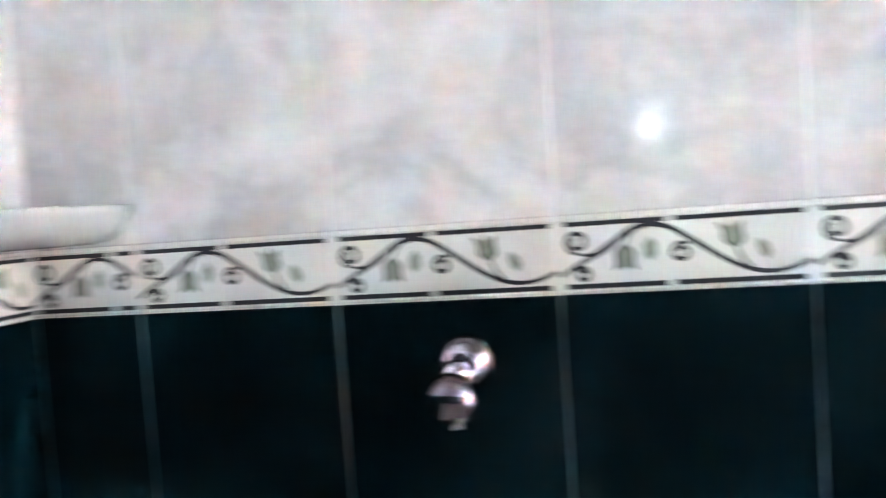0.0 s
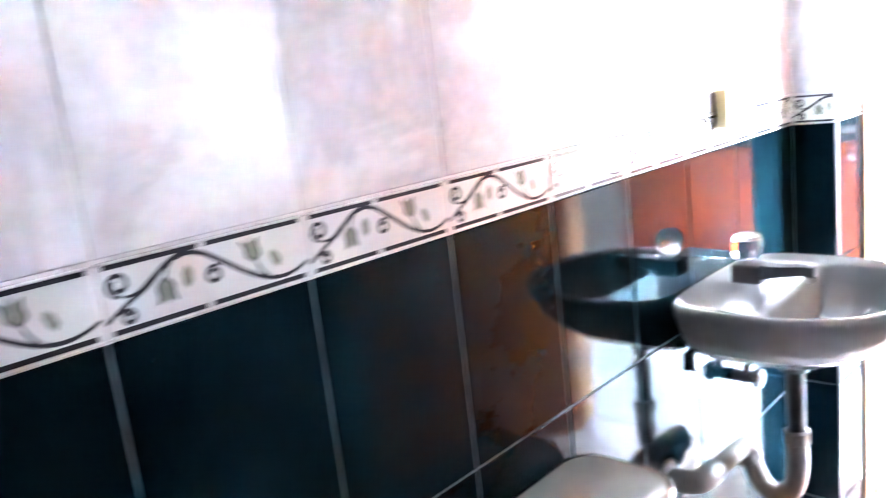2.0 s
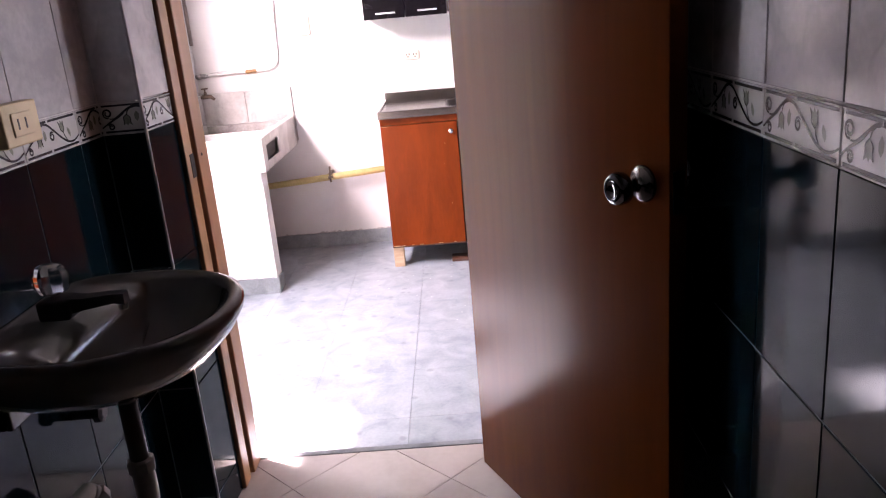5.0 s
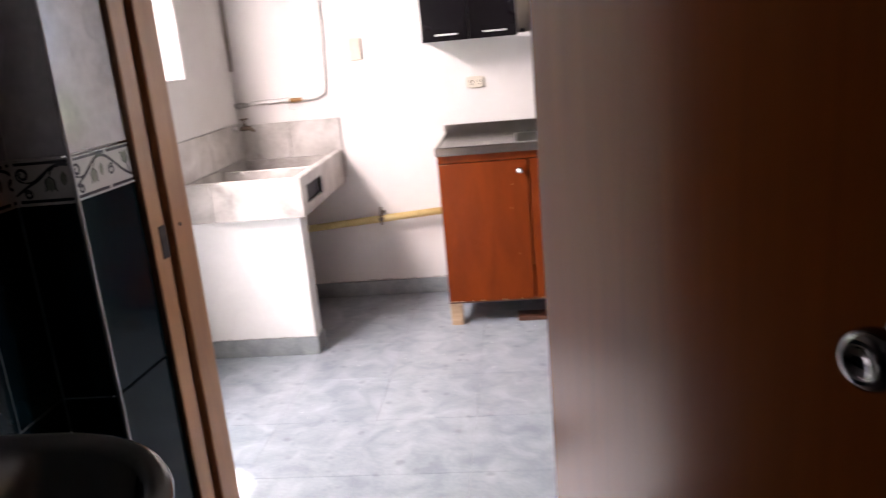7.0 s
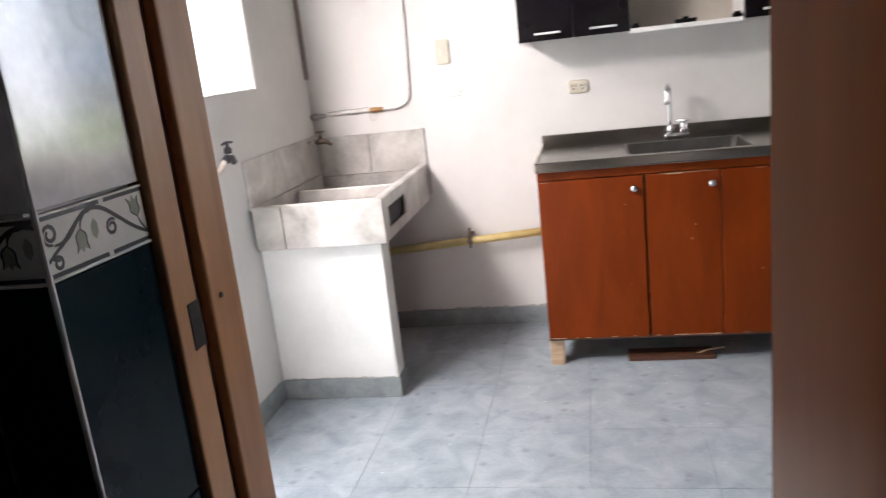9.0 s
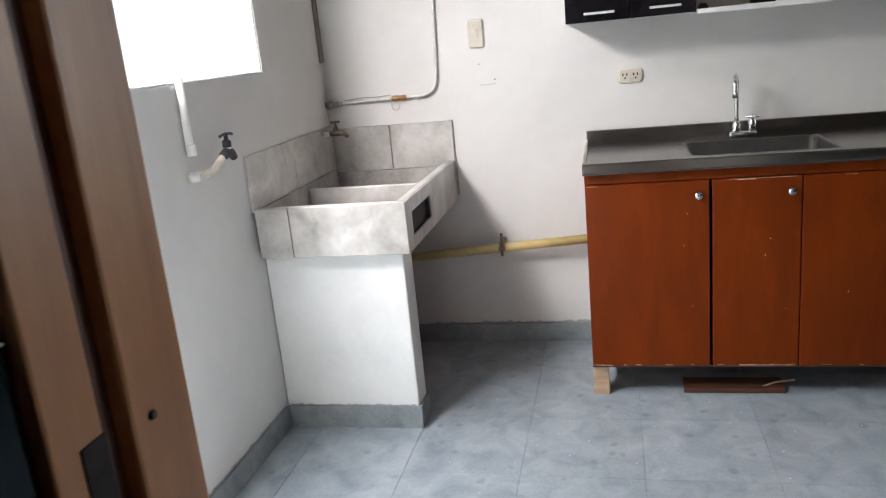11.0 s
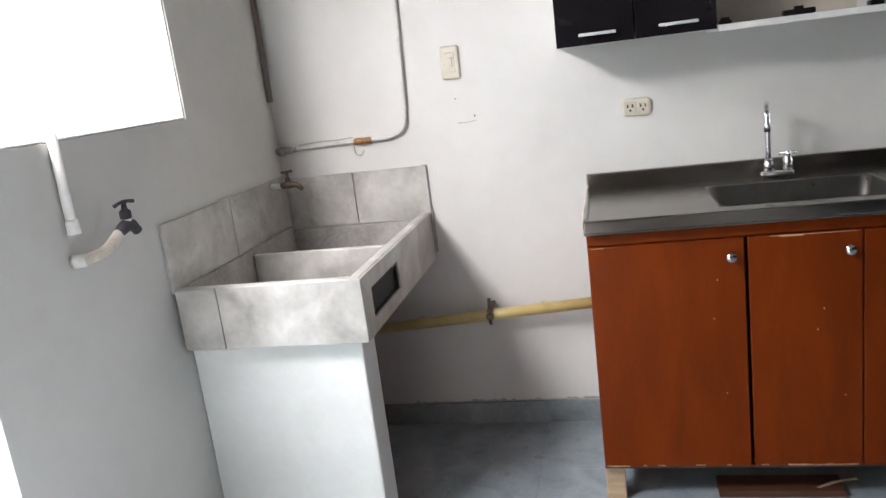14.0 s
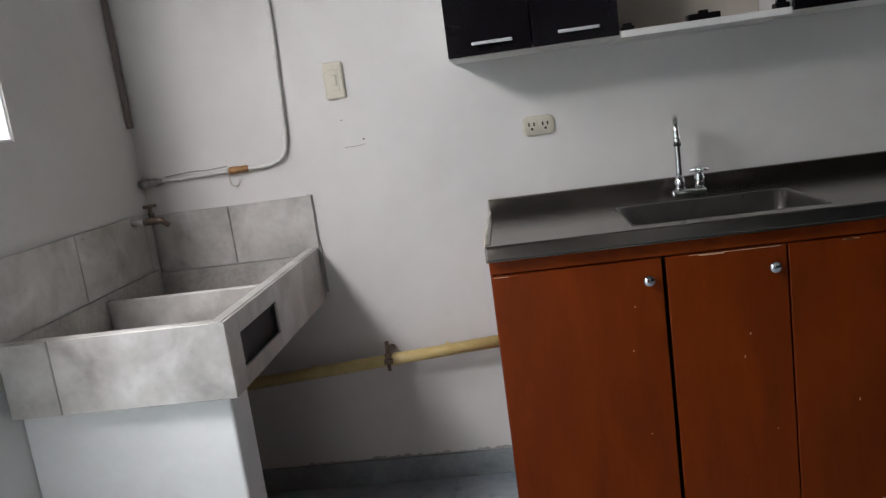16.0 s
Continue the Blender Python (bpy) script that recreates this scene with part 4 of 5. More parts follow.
def basin():
    s = empty("wash_basin", (1.36, 0.65, 0.92), "grey-green glazed ceramic wall basin", "wash basin")
    cx, hw = 1.362, 0.212

    def ring(f, b, z, w, cy=0.50):
        """f, b: how far it reaches to the front and back; w: half width."""
        pts = []
        for k in range(48):
            a = 2 * math.pi * k / 48
            c, sn = math.cos(a), math.sin(a)
            n = 2.15 if sn < 0 else 5.0
            q = (abs(c) ** n + abs(sn) ** n) ** (-1 / n)
            pts.append((cx + w * c * q, cy + (f if sn < 0 else b) * sn * q, z))
        return pts

    B = 0.154
    rows = [(0.05, 0.10, 0.812, 0.06), (0.11, B, 0.822, 0.125), (0.165, B, 0.850, 0.170), (0.200, B, 0.885, 0.200), (0.217, B, 0.912, 0.212),
            (0.220, B, 0.925, 0.214), (0.216, B, 0.933, 0.211), (0.207, 0.150, 0.936, 0.205), (0.196, 0.146, 0.934, 0.196), (0.186, 0.142, 0.929, 0.188)]
    deck = [(0.180, 0.030, 0.923, 0.180), (0.160, 0.022, 0.895, 0.165), (0.125, 0.012, 0.862, 0.135), (0.08, 0.0, 0.840, 0.09), (0.03, -0.02, 0.833, 0.03)]
    bm = bmesh.new()
    rings = [[bm.verts.new(p) for p in ring(*r)] for r in rows]
    rings += [[bm.verts.new(p) for p in ring(f, b, z, w, 0.49)] for f, b, z, w in deck]
    for a, b in zip(rings, rings[1:]):
        for k in range(48):
            bm.faces.new((a[k], a[(k + 1) % 48], b[(k + 1) % 48], b[k]))
    bm.faces.new(rings[0][::-1])
    bm.faces.new(rings[-1])
    part("bowl", bm, M_CERAMIC, s, "", True)
    part("drain", lathe([(0.020, 0), (0.020, 0.002), (0.012, 0.001)], (cx, 0.49, 0.834), (0, 0, 1)), M_CHROME, s)
    part("bracket", box(cx - 0.10, cx + 0.10, 0.640, BN - 0.0005, 0.78, 0.815, 0.003), M_CERAMIC, s)


basin()
bf = empty("basin_faucet", (1.362, 0.575, 0.931), "dark basin tap with clear faceted acrylic knob", "faucet")
part("body", box(1.337, 1.387, 0.548, 0.602, 0.9315, 0.966, 0.006, 3), M_DARKTAP, bf, "", True)
bm = bmesh.new()
rows = [(0.552, 0.016, 0.940, 0.966), (0.53, 0.014, 0.944, 0.964), (0.48, 0.011, 0.951, 0.967), (0.462, 0.010, 0.947, 0.966)]
rr = [[bm.verts.new(p) for p in ((1.362 - w, y, a), (1.362 + w, y, a), (1.362 + w, y, b), (1.362 - w, y, b))] for y, w, a, b in rows]
for a, b in zip(rr, rr[1:]):
    for k in range(4):
        bm.faces.new((a[k], a[(k + 1) % 4], b[(k + 1) % 4], b[k]))
bm.faces.new(rr[0][::-1])
bm.faces.new(rr[-1])
part("spout", bm, M_DARKTAP, bf)
part("nozzle", lathe([(0.008, 0), (0.009, 0.010)], (1.362, 0.470, 0.938), (0, 0, 1), 14), M_CHROME, bf)
part("stem", lathe([(0.008, 0), (0.008, 0.014)], (1.362, 0.578, 0.965), (0, 0, 1), 12), M_CHROME, bf)
part("knob", lathe([(0.012, 0), (0.022, 0.004), (0.027, 0.014), (0.0285, 0.026), (0.027, 0.038), (0.020, 0.048), (0.010, 0.051)], (1.362, 0.578, 0.972), (0, 0, 1), 9), M_ACRYL, bf, "clear faceted acrylic knob")

tr = empty("basin_trap", (1.362, 0.50, 0.55), "grey plastic drain trap under the basin", "drain trap")
part("tail_nut", lathe([(0.016, 0), (0.024, 0.004), (0.030, 0.030), (0.030, 0.044)], (1.362, 0.50, 0.770), (0, 0, 1), 18), M_DARKTAP, tr, "", True)
part("tail_pipe", tube([(1.362, 0.50, 0.775), (1.362, 0.50, 0.640)], 0.016, 16), M_DARKTAP, tr, "", True)
part("slip_nut", lathe([(0.019, 0), (0.024, 0.003), (0.024, 0.024), (0.019, 0.027)], (1.362, 0.50, 0.632), (0, 0, 1), 8), M_TRAP, tr)
part("bend", tube([(1.362, 0.50, 0.648), (1.362, 0.50, 0.585), (1.360, 0.507, 0.545), (1.355, 0.530, 0.524), (1.350, 0.556, 0.535), (1.346, 0.572, 0.565), (1.342, 0.584, 0.598), (1.330, 0.588, 0.614)], 0.0195, 16, None, True), M_TRAP, tr, "beige plastic bend", True)
part("bend_nut", lathe([(0.021, 0), (0.0255, 0.003), (0.0255, 0.020), (0.020, 0.024)], (1.345, 0.580, 0.585), (-0.25, 0.35, 0.9), 8), M_TRAP, tr)
part("arm", tube([(1.338, 0.588, 0.615), (1.20, 0.590, 0.623)], 0.0165, 16), M_TRAP, tr, "straight plastic drain arm", True)
part("arm_elbow", tube([(1.215, 0.590, 0.622), (1.180, 0.591, 0.623), (1.163, 0.598, 0.622), (1.157, 0.618, 0.620), (1.156, BN - 0.001, 0.618)], 0.0205, 16, None, True), M_TRAP, tr, "", True)
part("wall_flange", lathe([(0.036, 0), (0.034, 0.006), (0.022, 0.010)], (1.156, BN - 0.001, 0.618), (0, -1, 0), 20), M_TRAP, tr)
sv = empty("stop_valve", (1.45, 0.64, 0.70), "small dark stop valve with supply hose", "valve")
part("body", tube([(1.455, BN - 0.001, 0.705), (1.455, 0.610, 0.705)], 0.012, 12), M_DARKTAP, sv, "", True)
part("handle", lathe([(0.010, 0), (0.020, 0.004), (0.020, 0.016), (0.010, 0.020)], (1.455, 0.612, 0.705), (0, -1, 0), 8), M_DARKTAP, sv)
part("hose", tube([(1.455, 0.625, 0.712), (1.45, 0.615, 0.76), (1.42, 0.60, 0.79), (1.385, 0.58, 0.815)], 0.006, 10, None, True), M_STEEL, sv, "", True)
pl = empty("supply_pipe", (1.02, 0.65, 0.46), "thin braided supply hose to the toilet tank", "pipe")
part("pipe", tube([(1.02, BN - 0.001, 0.47), (1.02, 0.625, 0.47), (1.00, 0.605, 0.48), (0.95, 0.60, 0.50), (0.90, 0.60, 0.515), (0.875, 0.60, 0.52)], 0.006, 10, None, True), M_TRAP, pl, "", True)
part("flange", lathe([(0.024, 0), (0.022, 0.006), (0.014, 0.010)], (1.02, BN - 0.001, 0.47), (0, -1, 0), 18), M_CHROME, pl)


def toilet():
    t = empty("toilet", (0.73, 0.4, BF), "beige-grey ceramic toilet with low tank and closed lid", "toilet")
    x0, x1, y0, y1 = 0.575, 0.892, 0.478, 0.650

    def rr(x0, x1, y0, y1, r, z):
        return rounded(x0, x1, y0, y1, r, z)

    def loft(levels, name, parent, m=M_CERAMIC_L):
        bm = bmesh.new()
        rs = [[bm.verts.new(p) for p in rr(*l)] for l in levels]
        for a, b in zip(rs, rs[1:]):
            for k in range(20):
                bm.faces.new((a[k], a[(k + 1) % 20], b[(k + 1) % 20], b[k]))
        bm.faces.new(rs[0][::-1])
        bm.faces.new(rs[-1])
        return part(name, bm, m, parent, "", True)

    loft([(x0 + 0.03, x1 - 0.03, y0 + 0.03, y1, 0.03, 0.46), (x0 + 0.02, x1 - 0.02, y0 + 0.02, y1, 0.035, 0.48), (x0 + 0.012, x1 - 0.012, y0 + 0.012, y1, 0.035, 0.76)], "tank", t)
    loft([(x0 + 0.004, x1 - 0.004, y0 + 0.004, y1, 0.045, 0.762), (x0, x1, y0, y1, 0.05, 0.770), (x0, x1, y0, y1, 0.05, 0.786), (x0 + 0.005, x1 - 0.005, y0 + 0.005, y1 - 0.004, 0.048, 0.796), (x0 + 0.02, x1 - 0.02, y0 + 0.02, y1 - 0.02, 0.04, 0.801)], "tank_lid", t)
    c = (x0 + x1) / 2

    def oval(w, f, b, z):
        return [(c + w * math.cos(a), 0.27 + (b if math.sin(a) > 0 else f) * math.sin(a), z) for a in [2 * math.pi * k / 32 for k in range(32)]]

    def ovals(levels, name, m=M_CERAMIC_L):
        bm = bmesh.new()
        rs = [[bm.verts.new(p) for p in oval(*l)] for l in levels]
        for a, b in zip(rs, rs[1:]):
            for k in range(32):
                bm.faces.new((a[k], a[(k + 1) % 32], b[(k + 1) % 32], b[k]))
        bm.faces.new(rs[0][::-1])
        bm.faces.new(rs[-1])
        return part(name, bm, m, t, "", True)

    ovals([(0.11, 0.12, 0.24, BF), (0.105, 0.11, 0.24, BF + 0.06), (0.10, 0.11, 0.24, BF + 0.18), (0.14, 0.17, 0.24, BF + 0.28), (0.172, 0.215, 0.24, BF + 0.355), (0.175, 0.22, 0.24, BF + 0.375)], "bowl")
    ovals([(0.178, 0.225, 0.20, BF + 0.377), (0.182, 0.23, 0.20, BF + 0.385), (0.182, 0.23, 0.20, BF + 0.395), (0.178, 0.225, 0.20, BF + 0.400)], "seat")
    ovals([(0.178, 0.225, 0.20, BF + 0.402), (0.180, 0.228, 0.20, BF + 0.412), (0.160, 0.205, 0.18, BF + 0.420), (0.05, 0.07, 0.06, BF + 0.424)], "seat_lid")


toilet()

so = empty("bathroom_socket", (1.476, BN, 1.2), "yellowed plastic socket box on the tiled wall", "wall socket")
part("box", box(1.419, 1.533, BN - 0.026, BN - 0.0005, 1.203, 1.274, 0.003, 2), M_TAN, so)
part("inset", box(1.444, 1.508, BN - 0.0285, BN - 0.0255, 1.219, 1.258, 0.001, 1), M_TAN, so)
for dx in (-0.012, 0.012):
    part("slot", box(1.472 + dx - 0.002, 1.472 + dx + 0.002, BN - 0.0292, BN - 0.0283, 1.230, 1.248), M_SLOT, so)

sh = empty("shower_valve", (-0.254, BN, 1.1), "chrome shower valve with domed cover on dark green tiles", "shower valve")
part("cover", lathe([(0.027, 0), (0.027, 0.003), (0.025, 0.010), (0.019, 0.018), (0.013, 0.024)], (-0.250, BN - 0.0005, 1.108), (0, -1, 0), 28), M_VALVE, sh, "", True)
part("stem", tube([(-0.250, BN - 0.02, 1.108), (-0.250, BN - 0.052, 1.100)], [0.014, 0.012], 16), M_VALVE, sh, "", True)
part("handle", lathe([(0.010, 0), (0.021, 0.004), (0.023, 0.014), (0.020, 0.026), (0.010, 0.030)], (-0.252, BN - 0.046, 1.094), (0.0, -1, -0.45), 8), M_VALVE, sh, "", True)
part("lever", tube([(-0.252, BN - 0.058, 1.088), (-0.248, BN - 0.066, 1.064)], [0.009, 0.008], 10), M_VALVE, sh, "", True)

gs = empty("corner_soap_dish", (BW, BN, 1.236), "white glazed ceramic soap dish in the tiled corner", "soap dish")


def quarter(r, z, lip=0.0):
    """A quarter round in the corner, at height z."""
    return [(BW + 0.001 + lip, BN - 0.001 - lip, z)] + [(BW + 0.001 + lip + (r - lip) * math.sin(a), BN - 0.001 - lip - (r - lip) * math.cos(a), z) for a in [math.pi / 2 * k / 12 for k in range(13)]]


bm = bmesh.new()
rs = [[bm.verts.new(p) for p in quarter(*q)] for q in ((0.072, 1.237), (0.096, 1.240), (0.112, 1.250), (0.121, 1.266), (0.124, 1.272), (0.122, 1.275), (0.116, 1.274, 0.008), (0.106, 1.262, 0.012), (0.088, 1.254, 0.016))]
for p, q in zip(rs, rs[1:]):
    for k in range(14):
        bm.faces.new((p[k], p[(k + 1) % 14], q[(k + 1) % 14], q[k]))
bm.faces.new(rs[0][::-1])
bm.faces.new(rs[-1])
part("dish", bm, M_DISH, gs, "", True)
part("drain_hole", lathe([(0.006, 0), (0.005, 0.001)], (BW + 0.045, BN - 0.045, 1.2542), (0, 0, 1), 10), M_SLOT, gs)

# bulb added for a soft glint on the opposite tiles; no lamp known here
lp = empty("glint_bulb", (-0.02, BS, 1.40), "small round bulb added to make a glint on the opposite tiles", "wall lamp")
part("base", lathe([(0.038, 0), (0.038, 0.006), (0.028, 0.012)], (-0.02, BS + 0.0005, 1.40), (0, 1, 0), 24), M_PVC, lp)
part("bulb", lathe([(0.010, 0.010), (0.019, 0.016), (0.022, 0.026), (0.019, 0.036), (0.010, 0.041)], (-0.02, BS + 0.0005, 1.40), (0, 1, 0), 24), M_BULB, lp, "", True)

# ---- tiles: walls and floors ----
cache = {}


def tile_mesh(w, h, material, depth=0.007):
    key = (round(w, 4), round(h, 4), material.name)
    if key not in cache:
        cache[key] = finish(box(-w / 2, w / 2, 0, depth, -h / 2, h / 2, 0.0012, 1), "tile", material)
    return cache[key]


def border_mesh(w, h):
    """A border tile with a raised rounded bead along both edges."""
    key = ("border", round(w, 4))
    if key not in cache:
        bm = box(-w / 2, w / 2, 0, 0.007, -h / 2, h / 2, 0.0012, 1)
        for z in (-h / 2 - 0.0002, h / 2 - 0.0022):
            box(-w / 2 + 0.0004, w / 2 - 0.0004, -0.0022, 0.003, z, z + 0.0024, 0.0009, 2, into=bm)
        cache[key] = finish(bm, "border_tile", M_BORDER)
    return cache[key]


BWIDE, BHIGH = 0.2085 - GAP, 0.0645


def ribbon(bm, line, half, y=-0.0005):
    """A flat painted stroke on the tile's face."""
    pts = [Vector(p) for p in line]
    rows = []
    for i, p in enumerate(pts):
        d = (pts[min(i + 1, len(pts) - 1)] - pts[max(i - 1, 0)]).normalized()
        n = Vector((-d.y, d.x, 0))
        k = i / (len(pts) - 1)
        w = half * (0.45 + 0.55 * math.sin(math.pi * (0.12 + 0.76 * k)))
        rows.append([bm.verts.new(((p + n * s).x, y, (p + n * s).y)) for s in (w, -w)])
    for a, b in zip(rows, rows[1:]):
        bm.faces.new((a[0], b[0], b[1], a[1]))


def curl(cx, cy, r, a0, turns, n=16):
    return [(cx + r * (1 - 0.62 * k / n) * math.cos(radians(a0) + turns * 2 * math.pi * k / n), cy + r * (1 - 0.62 * k / n) * math.sin(radians(a0) + turns * 2 * math.pi * k / n), 0) for k in range(n + 1)]


def uv(pts):
    return [((u - 0.5) * BWIDE, (v - 0.5) * BHIGH, 0) for u, v in pts]


def blob(bm, outline, y):
    vs = [bm.verts.new((u, y, v)) for u, v in outline]
    bm.faces.new(vs)


def vine_mesh():
    bm = bmesh.new()
    ribbon(bm, spline(uv([(0.0, 0.22), (0.05, 0.32), (0.11, 0.43), (0.20, 0.58), (0.28, 0.78), (0.36, 0.87), (0.45, 0.82), (0.55, 0.62), (0.66, 0.38), (0.76, 0.22), (0.85, 0.17), (0.93, 0.21), (1.0, 0.30)]), 6), 0.0023)
    ribbon(bm, spline(uv([(0.09, 0.50), (0.15, 0.52), (0.22, 0.66), (0.29, 0.80), (0.36, 0.84)]), 6), 0.0017)
    c = uv([(0.075, 0.68)])[0]
    ribbon(bm, curl(c[0], c[1], 0.0105, -80, -1.45), 0.0021)
    c = uv([(0.095, 0.24)])[0]
    ribbon(bm, curl(c[0], c[1], 0.0070, 150, -1.35), 0.0019)
    c = uv([(0.50, 0.48)])[0]
    ribbon(bm, curl(c[0], c[1], 0.0088, 45, 1.35), 0.0020)
    ribbon(bm, spline(uv([(0.33, 0.84), (0.29, 0.74), (0.275, 0.62)]), 5), 0.0014)
    ribbon(bm, spline(uv([(0.77, 0.24), (0.735, 0.36), (0.715, 0.50)]), 5), 0.0014)
    for s in (-1, 1):
        ribbon(bm, spline(uv([(0.27, 0.62), (0.27 + s * 0.034, 0.52), (0.27 + s * 0.034, 0.38), (0.27 + s * 0.045, 0.27)]), 5), 0.0011)
        ribbon(bm, spline(uv([(0.712, 0.50), (0.705 + s * 0.036, 0.60), (0.700 + s * 0.034, 0.72), (0.692 + s * 0.048, 0.84)]), 5), 0.0011)
    return finish(bm, "vine", M_VINE)


def leaf_mesh():
    bm = bmesh.new()
    for pts in ([(0.27, 0.62), (0.302, 0.52), (0.302, 0.38), (0.31, 0.28), (0.285, 0.32), (0.27, 0.25), (0.255, 0.32), (0.23, 0.28), (0.238, 0.38), (0.238, 0.52)],
                [(0.712, 0.50), (0.740, 0.60), (0.733, 0.72), (0.738, 0.84), (0.715, 0.78), (0.695, 0.88), (0.685, 0.77), (0.650, 0.83), (0.668, 0.70), (0.680, 0.58)],
                [(0.375, 0.72), (0.400, 0.62), (0.398, 0.48), (0.375, 0.38), (0.352, 0.46), (0.350, 0.60)],
                [(0.800, 0.62), (0.835, 0.54), (0.850, 0.42), (0.835, 0.32), (0.805, 0.40), (0.792, 0.52)]):
        blob(bm, [((u - 0.5) * BWIDE, (v - 0.5) * BHIGH) for u, v in pts], -0.0003)
    return finish(bm, "tulip", M_LEAF)


def stripe_mesh():
    bm = bmesh.new()
    for v0, v1 in ((0.045, 0.115), (0.895, 0.960)):
        for u0, u1 in ((0.025, 0.44), (0.475, 0.975)):
            (a, b, _), (c, d, _) = uv([(u0, v0), (u1, v1)])
            blob(bm, [(a, b), (c, b), (c, d), (a, d)], -0.0004)
    return finish(bm, "stripe", M_VINE)


VINE, TULIP, STRIPE = vine_mesh(), leaf_mesh(), stripe_mesh()
ROWS_D = [BF, 0.260, 0.560, 0.860, 1.166]
ROWS_W = [1.2325, 1.532, 1.836, 2.140, CEIL]


def tiled(parent, origin, turn, cols):
    """Tiles a wall: cols are joints along it from origin, turn the heading of its face."""
    base = Matrix.Translation(origin) @ Matrix.Rotation(radians(turn), 4, "Z")

    def put(name, me, u, z, p=None, m=None):
        ob = new(name, me)
        ob.parent = p or parent
        ob.matrix_basis = m or base @ Matrix.Translation((u, 0, z))
        return ob

    for u0, u1 in zip(cols, cols[1:]):
        w = u1 - u0 - GAP
        if w < 0.012:
            continue
        for rows, m in ((ROWS_D, M_TILE_D), (ROWS_W, M_TILE_W)):
            for z0, z1 in zip(rows, rows[1:]):
                put("tile", tile_mesh(w, z1 - z0 - GAP, m), (u0 + u1) / 2, (z0 + z1) / 2)
        t = put("border_tile", border_mesh(w, BHIGH), (u0 + u1) / 2, 1.1985)
        for nm, me in (("vine", VINE), ("tulip", TULIP), ("stripe", STRIPE)):
            put(nm, me if w > BWIDE - 0.004 else cut_mesh(me, w), 0, 0, t, Matrix.Identity(4))


def cut_mesh(me, w):
    """The painted motif cut to a narrower tile, from its first edge."""
    key = (me.name, round(w, 4))
    if key not in cache:
        bm = bmesh.new()
        bm.from_mesh(me)
        g = list(bm.verts) + list(bm.edges) + list(bm.faces)
        bmesh.ops.bisect_plane(bm, geom=g, plane_co=(-BWIDE / 2 + w, 0, 0), plane_no=(1, 0, 0), clear_outer=True)
        bmesh.ops.translate(bm, verts=bm.verts, vec=(BWIDE / 2 - w / 2, 0, 0))
        c = bpy.data.meshes.new(me.name)
        bm.to_mesh(c)
        bm.free()
        c.materials.append(me.materials[0])
        cache[key] = c
    return cache[key]


P = 0.2085
# north wall faces south: local x runs east, the face looks to -y
cols = [BW] + [0.047 + P * (k - 3) for k in range(12)] + [BE]
tiled(bath_north, (0, BN, 0), 0, cols)
tiled(pilaster, (BE, 0, 0), -90, [-BN, -(DN + 0.015)])
tiled(pilaster, (BE, DN + 0.0185, 0), -3.0, [0, JX0 - 0.001 - BE])
# south wall faces north: local x runs west
tiled(bath_south, (0, BS, 0), 180, [-2.02] + [-1.825 + P * k for k in range(13)] + [-BW])
tiled(bath_west, (BW, 0, 0), 90, [BS] + [BS + 0.13 + P * k for k in range(6)])
tiled(hinge_wall, (1.976, 0, 0), -90, [-(DS - 0.064), -(DS - 0.064) + 0.12, -(DS - 0.064) + 0.32])
# slim metal edge on the corner of the return
tagged(part("trim", box(BE - 0.002, BE + 0.004, DN + 0.012, DN + 0.018, BF, CEIL - 0.001, 0.0015, 1), M_TILE_W), "slim pale edge trim on the tiled corner", "trim", "", "structure")


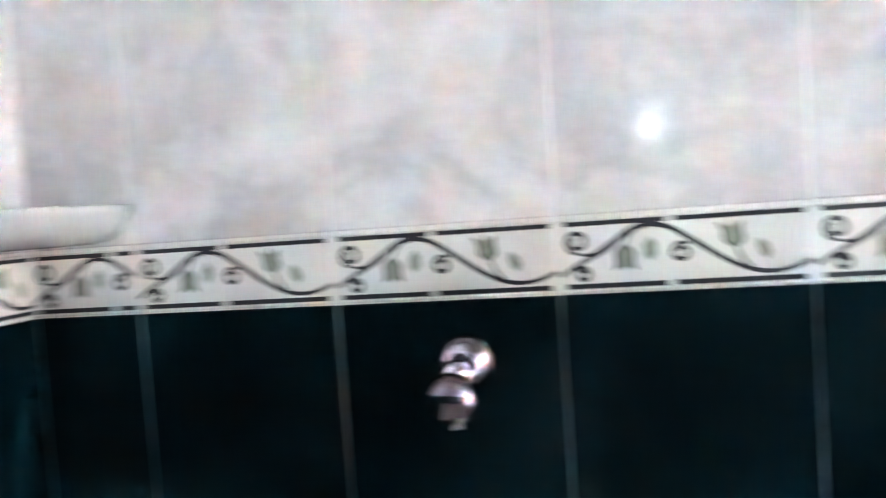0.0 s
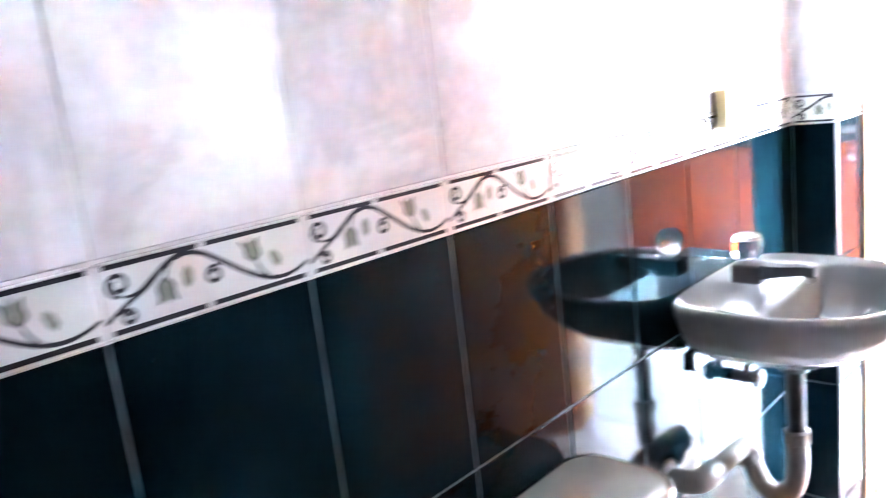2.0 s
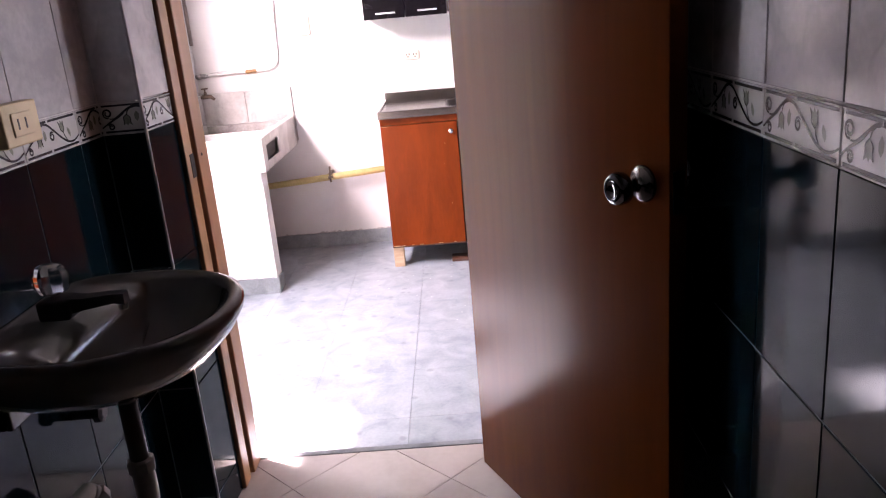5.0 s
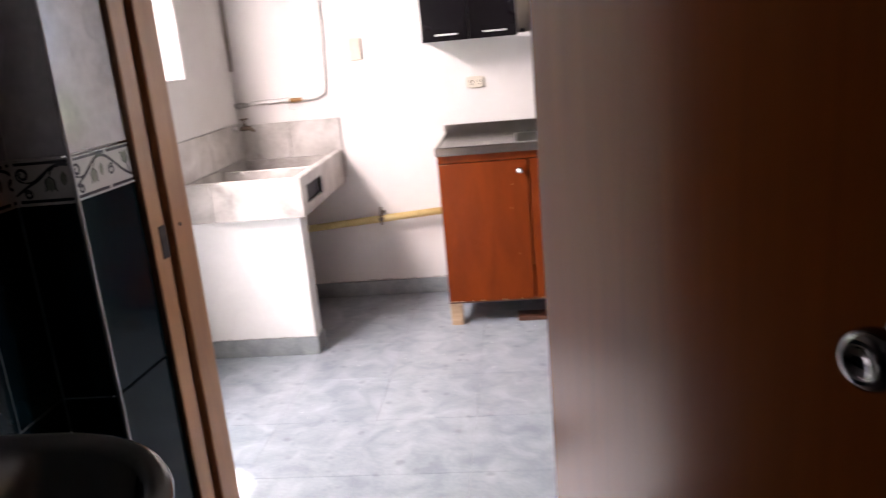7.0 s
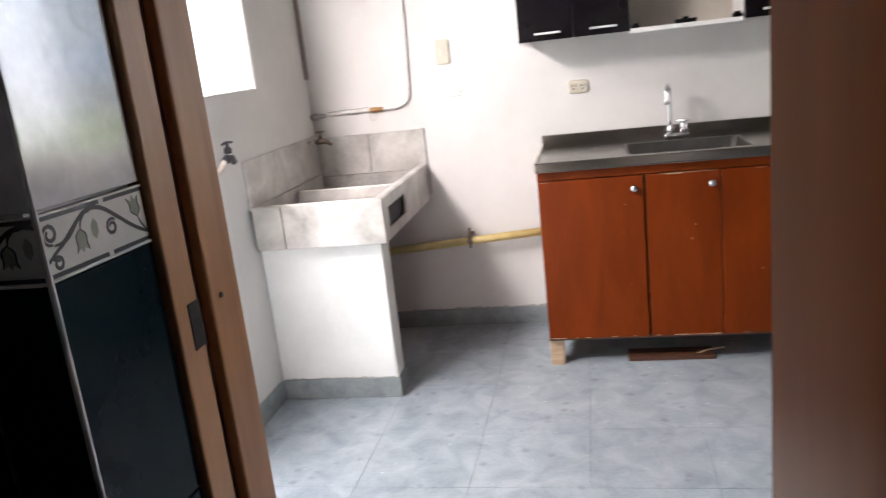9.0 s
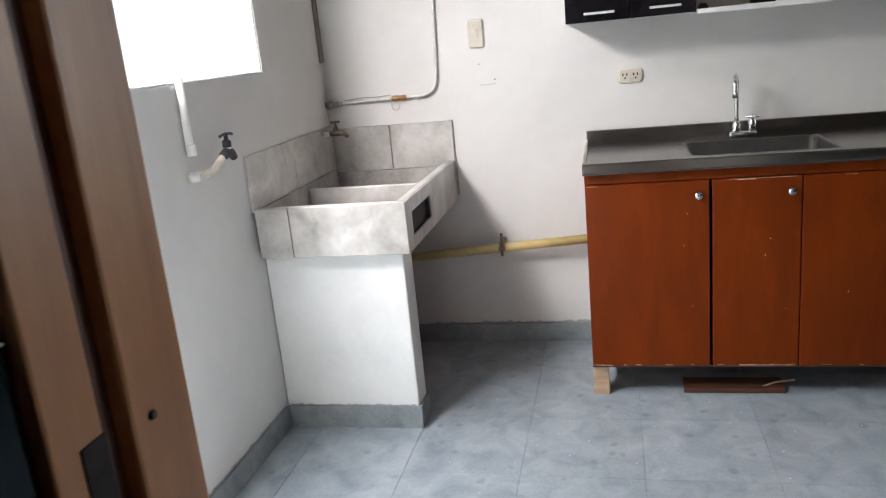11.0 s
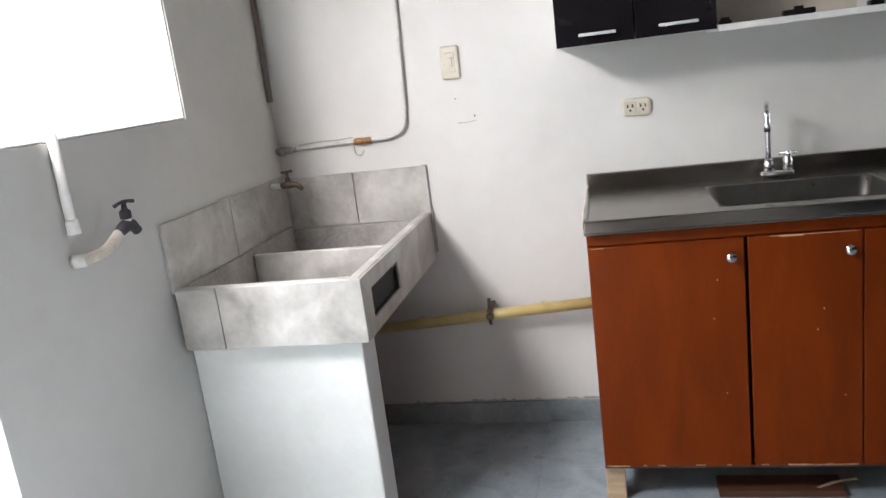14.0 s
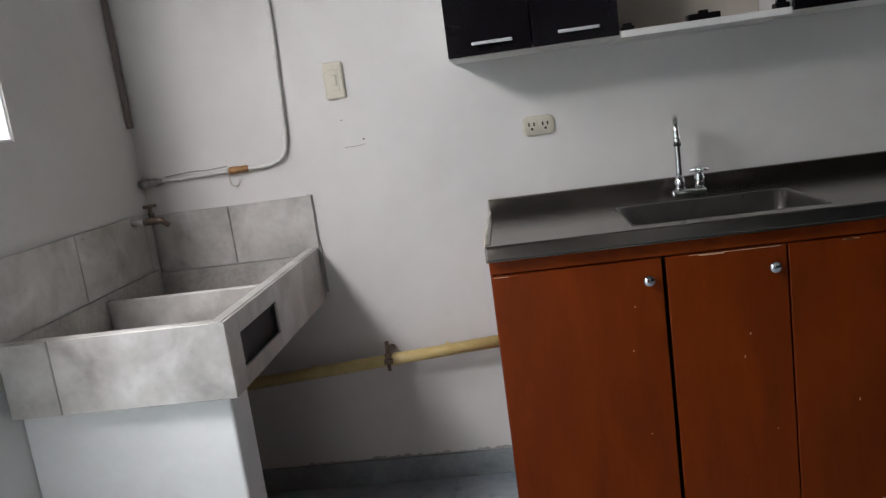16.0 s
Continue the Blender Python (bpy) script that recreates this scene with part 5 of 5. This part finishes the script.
def clip(poly, x0, x1, y0, y1):
    for ax, lim, sign in ((0, x0, 1), (0, x1, -1), (1, y0, 1), (1, y1, -1)):
        out = []
        for i, p in enumerate(poly):
            q = poly[(i + 1) % len(poly)]
            dp, dq = (p[ax] - lim) * sign, (q[ax] - lim) * sign
            if dp >= 0:
                out.append(p)
            if dp * dq < 0:
                t = dp / (dp - dq)
                out.append((p[0] + (q[0] - p[0]) * t, p[1] + (q[1] - p[1]) * t))
        poly = out
        if len(poly) < 3:
            return []
    return poly


S = 0.3005
for i in range(-12, 8):
    for j in range(-12, 12):
        c = 0.70711
        g = 0.0012

        def corner(a, b):
            return (1.754 + c * S * (a - b), 0.202 + c * S * (a + b))

        e = g / S
        poly = clip([corner(i + e, j + e), corner(i + 1 - e, j + e), corner(i + 1 - e, j + 1 - e), corner(i + e, j + 1 - e)], BW + 0.002, 2.1275, BS + 0.002, BN - 0.002)
        if not poly:
            continue
        bm = bmesh.new()
        up = [bm.verts.new((x, y, BF)) for x, y in poly]
        dn = [bm.verts.new((x, y, BF - 0.007)) for x, y in poly]
        bm.faces.new(up)
        bm.faces.new(dn[::-1])
        for k in range(len(poly)):
            bm.faces.new((up[k], dn[k], dn[(k + 1) % len(poly)], up[(k + 1) % len(poly)]))
        ob = new("floor_tile", finish(bm, "floor_tile", M_FLOOR_B))
        ob.parent = floor_bath

K = 0.3775
for i in range(-6, 3):
    for j in range(-9, 4):
        poly = clip([(4.12 + K * i + 0.0006, 0.145 + K * j + 0.0006), (4.12 + K * (i + 1) - 0.0006, 0.145 + K * j + 0.0006), (4.12 + K * (i + 1) - 0.0006, 0.145 + K * (j + 1) - 0.0006), (4.12 + K * i + 0.0006, 0.145 + K * (j + 1) - 0.0006)],
                    KW, KE - 0.0006, KS + 0.0006, KN + 0.12)
        if not poly:
            continue
        xs, ys = [p[0] for p in poly], [p[1] for p in poly]
        w, h = max(xs) - min(xs), max(ys) - min(ys)
        key = ("kfloor", round(w, 4), round(h, 4))
        if key not in cache:
            cache[key] = finish(box(-w / 2, w / 2, -h / 2, h / 2, -0.007, 0, 0.0004, 1), "floor_tile", M_FLOOR_K)
        ob = new("floor_tile", cache[key])
        ob.parent = floor
        ob.location = ((max(xs) + min(xs)) / 2, (max(ys) + min(ys)) / 2, 0)
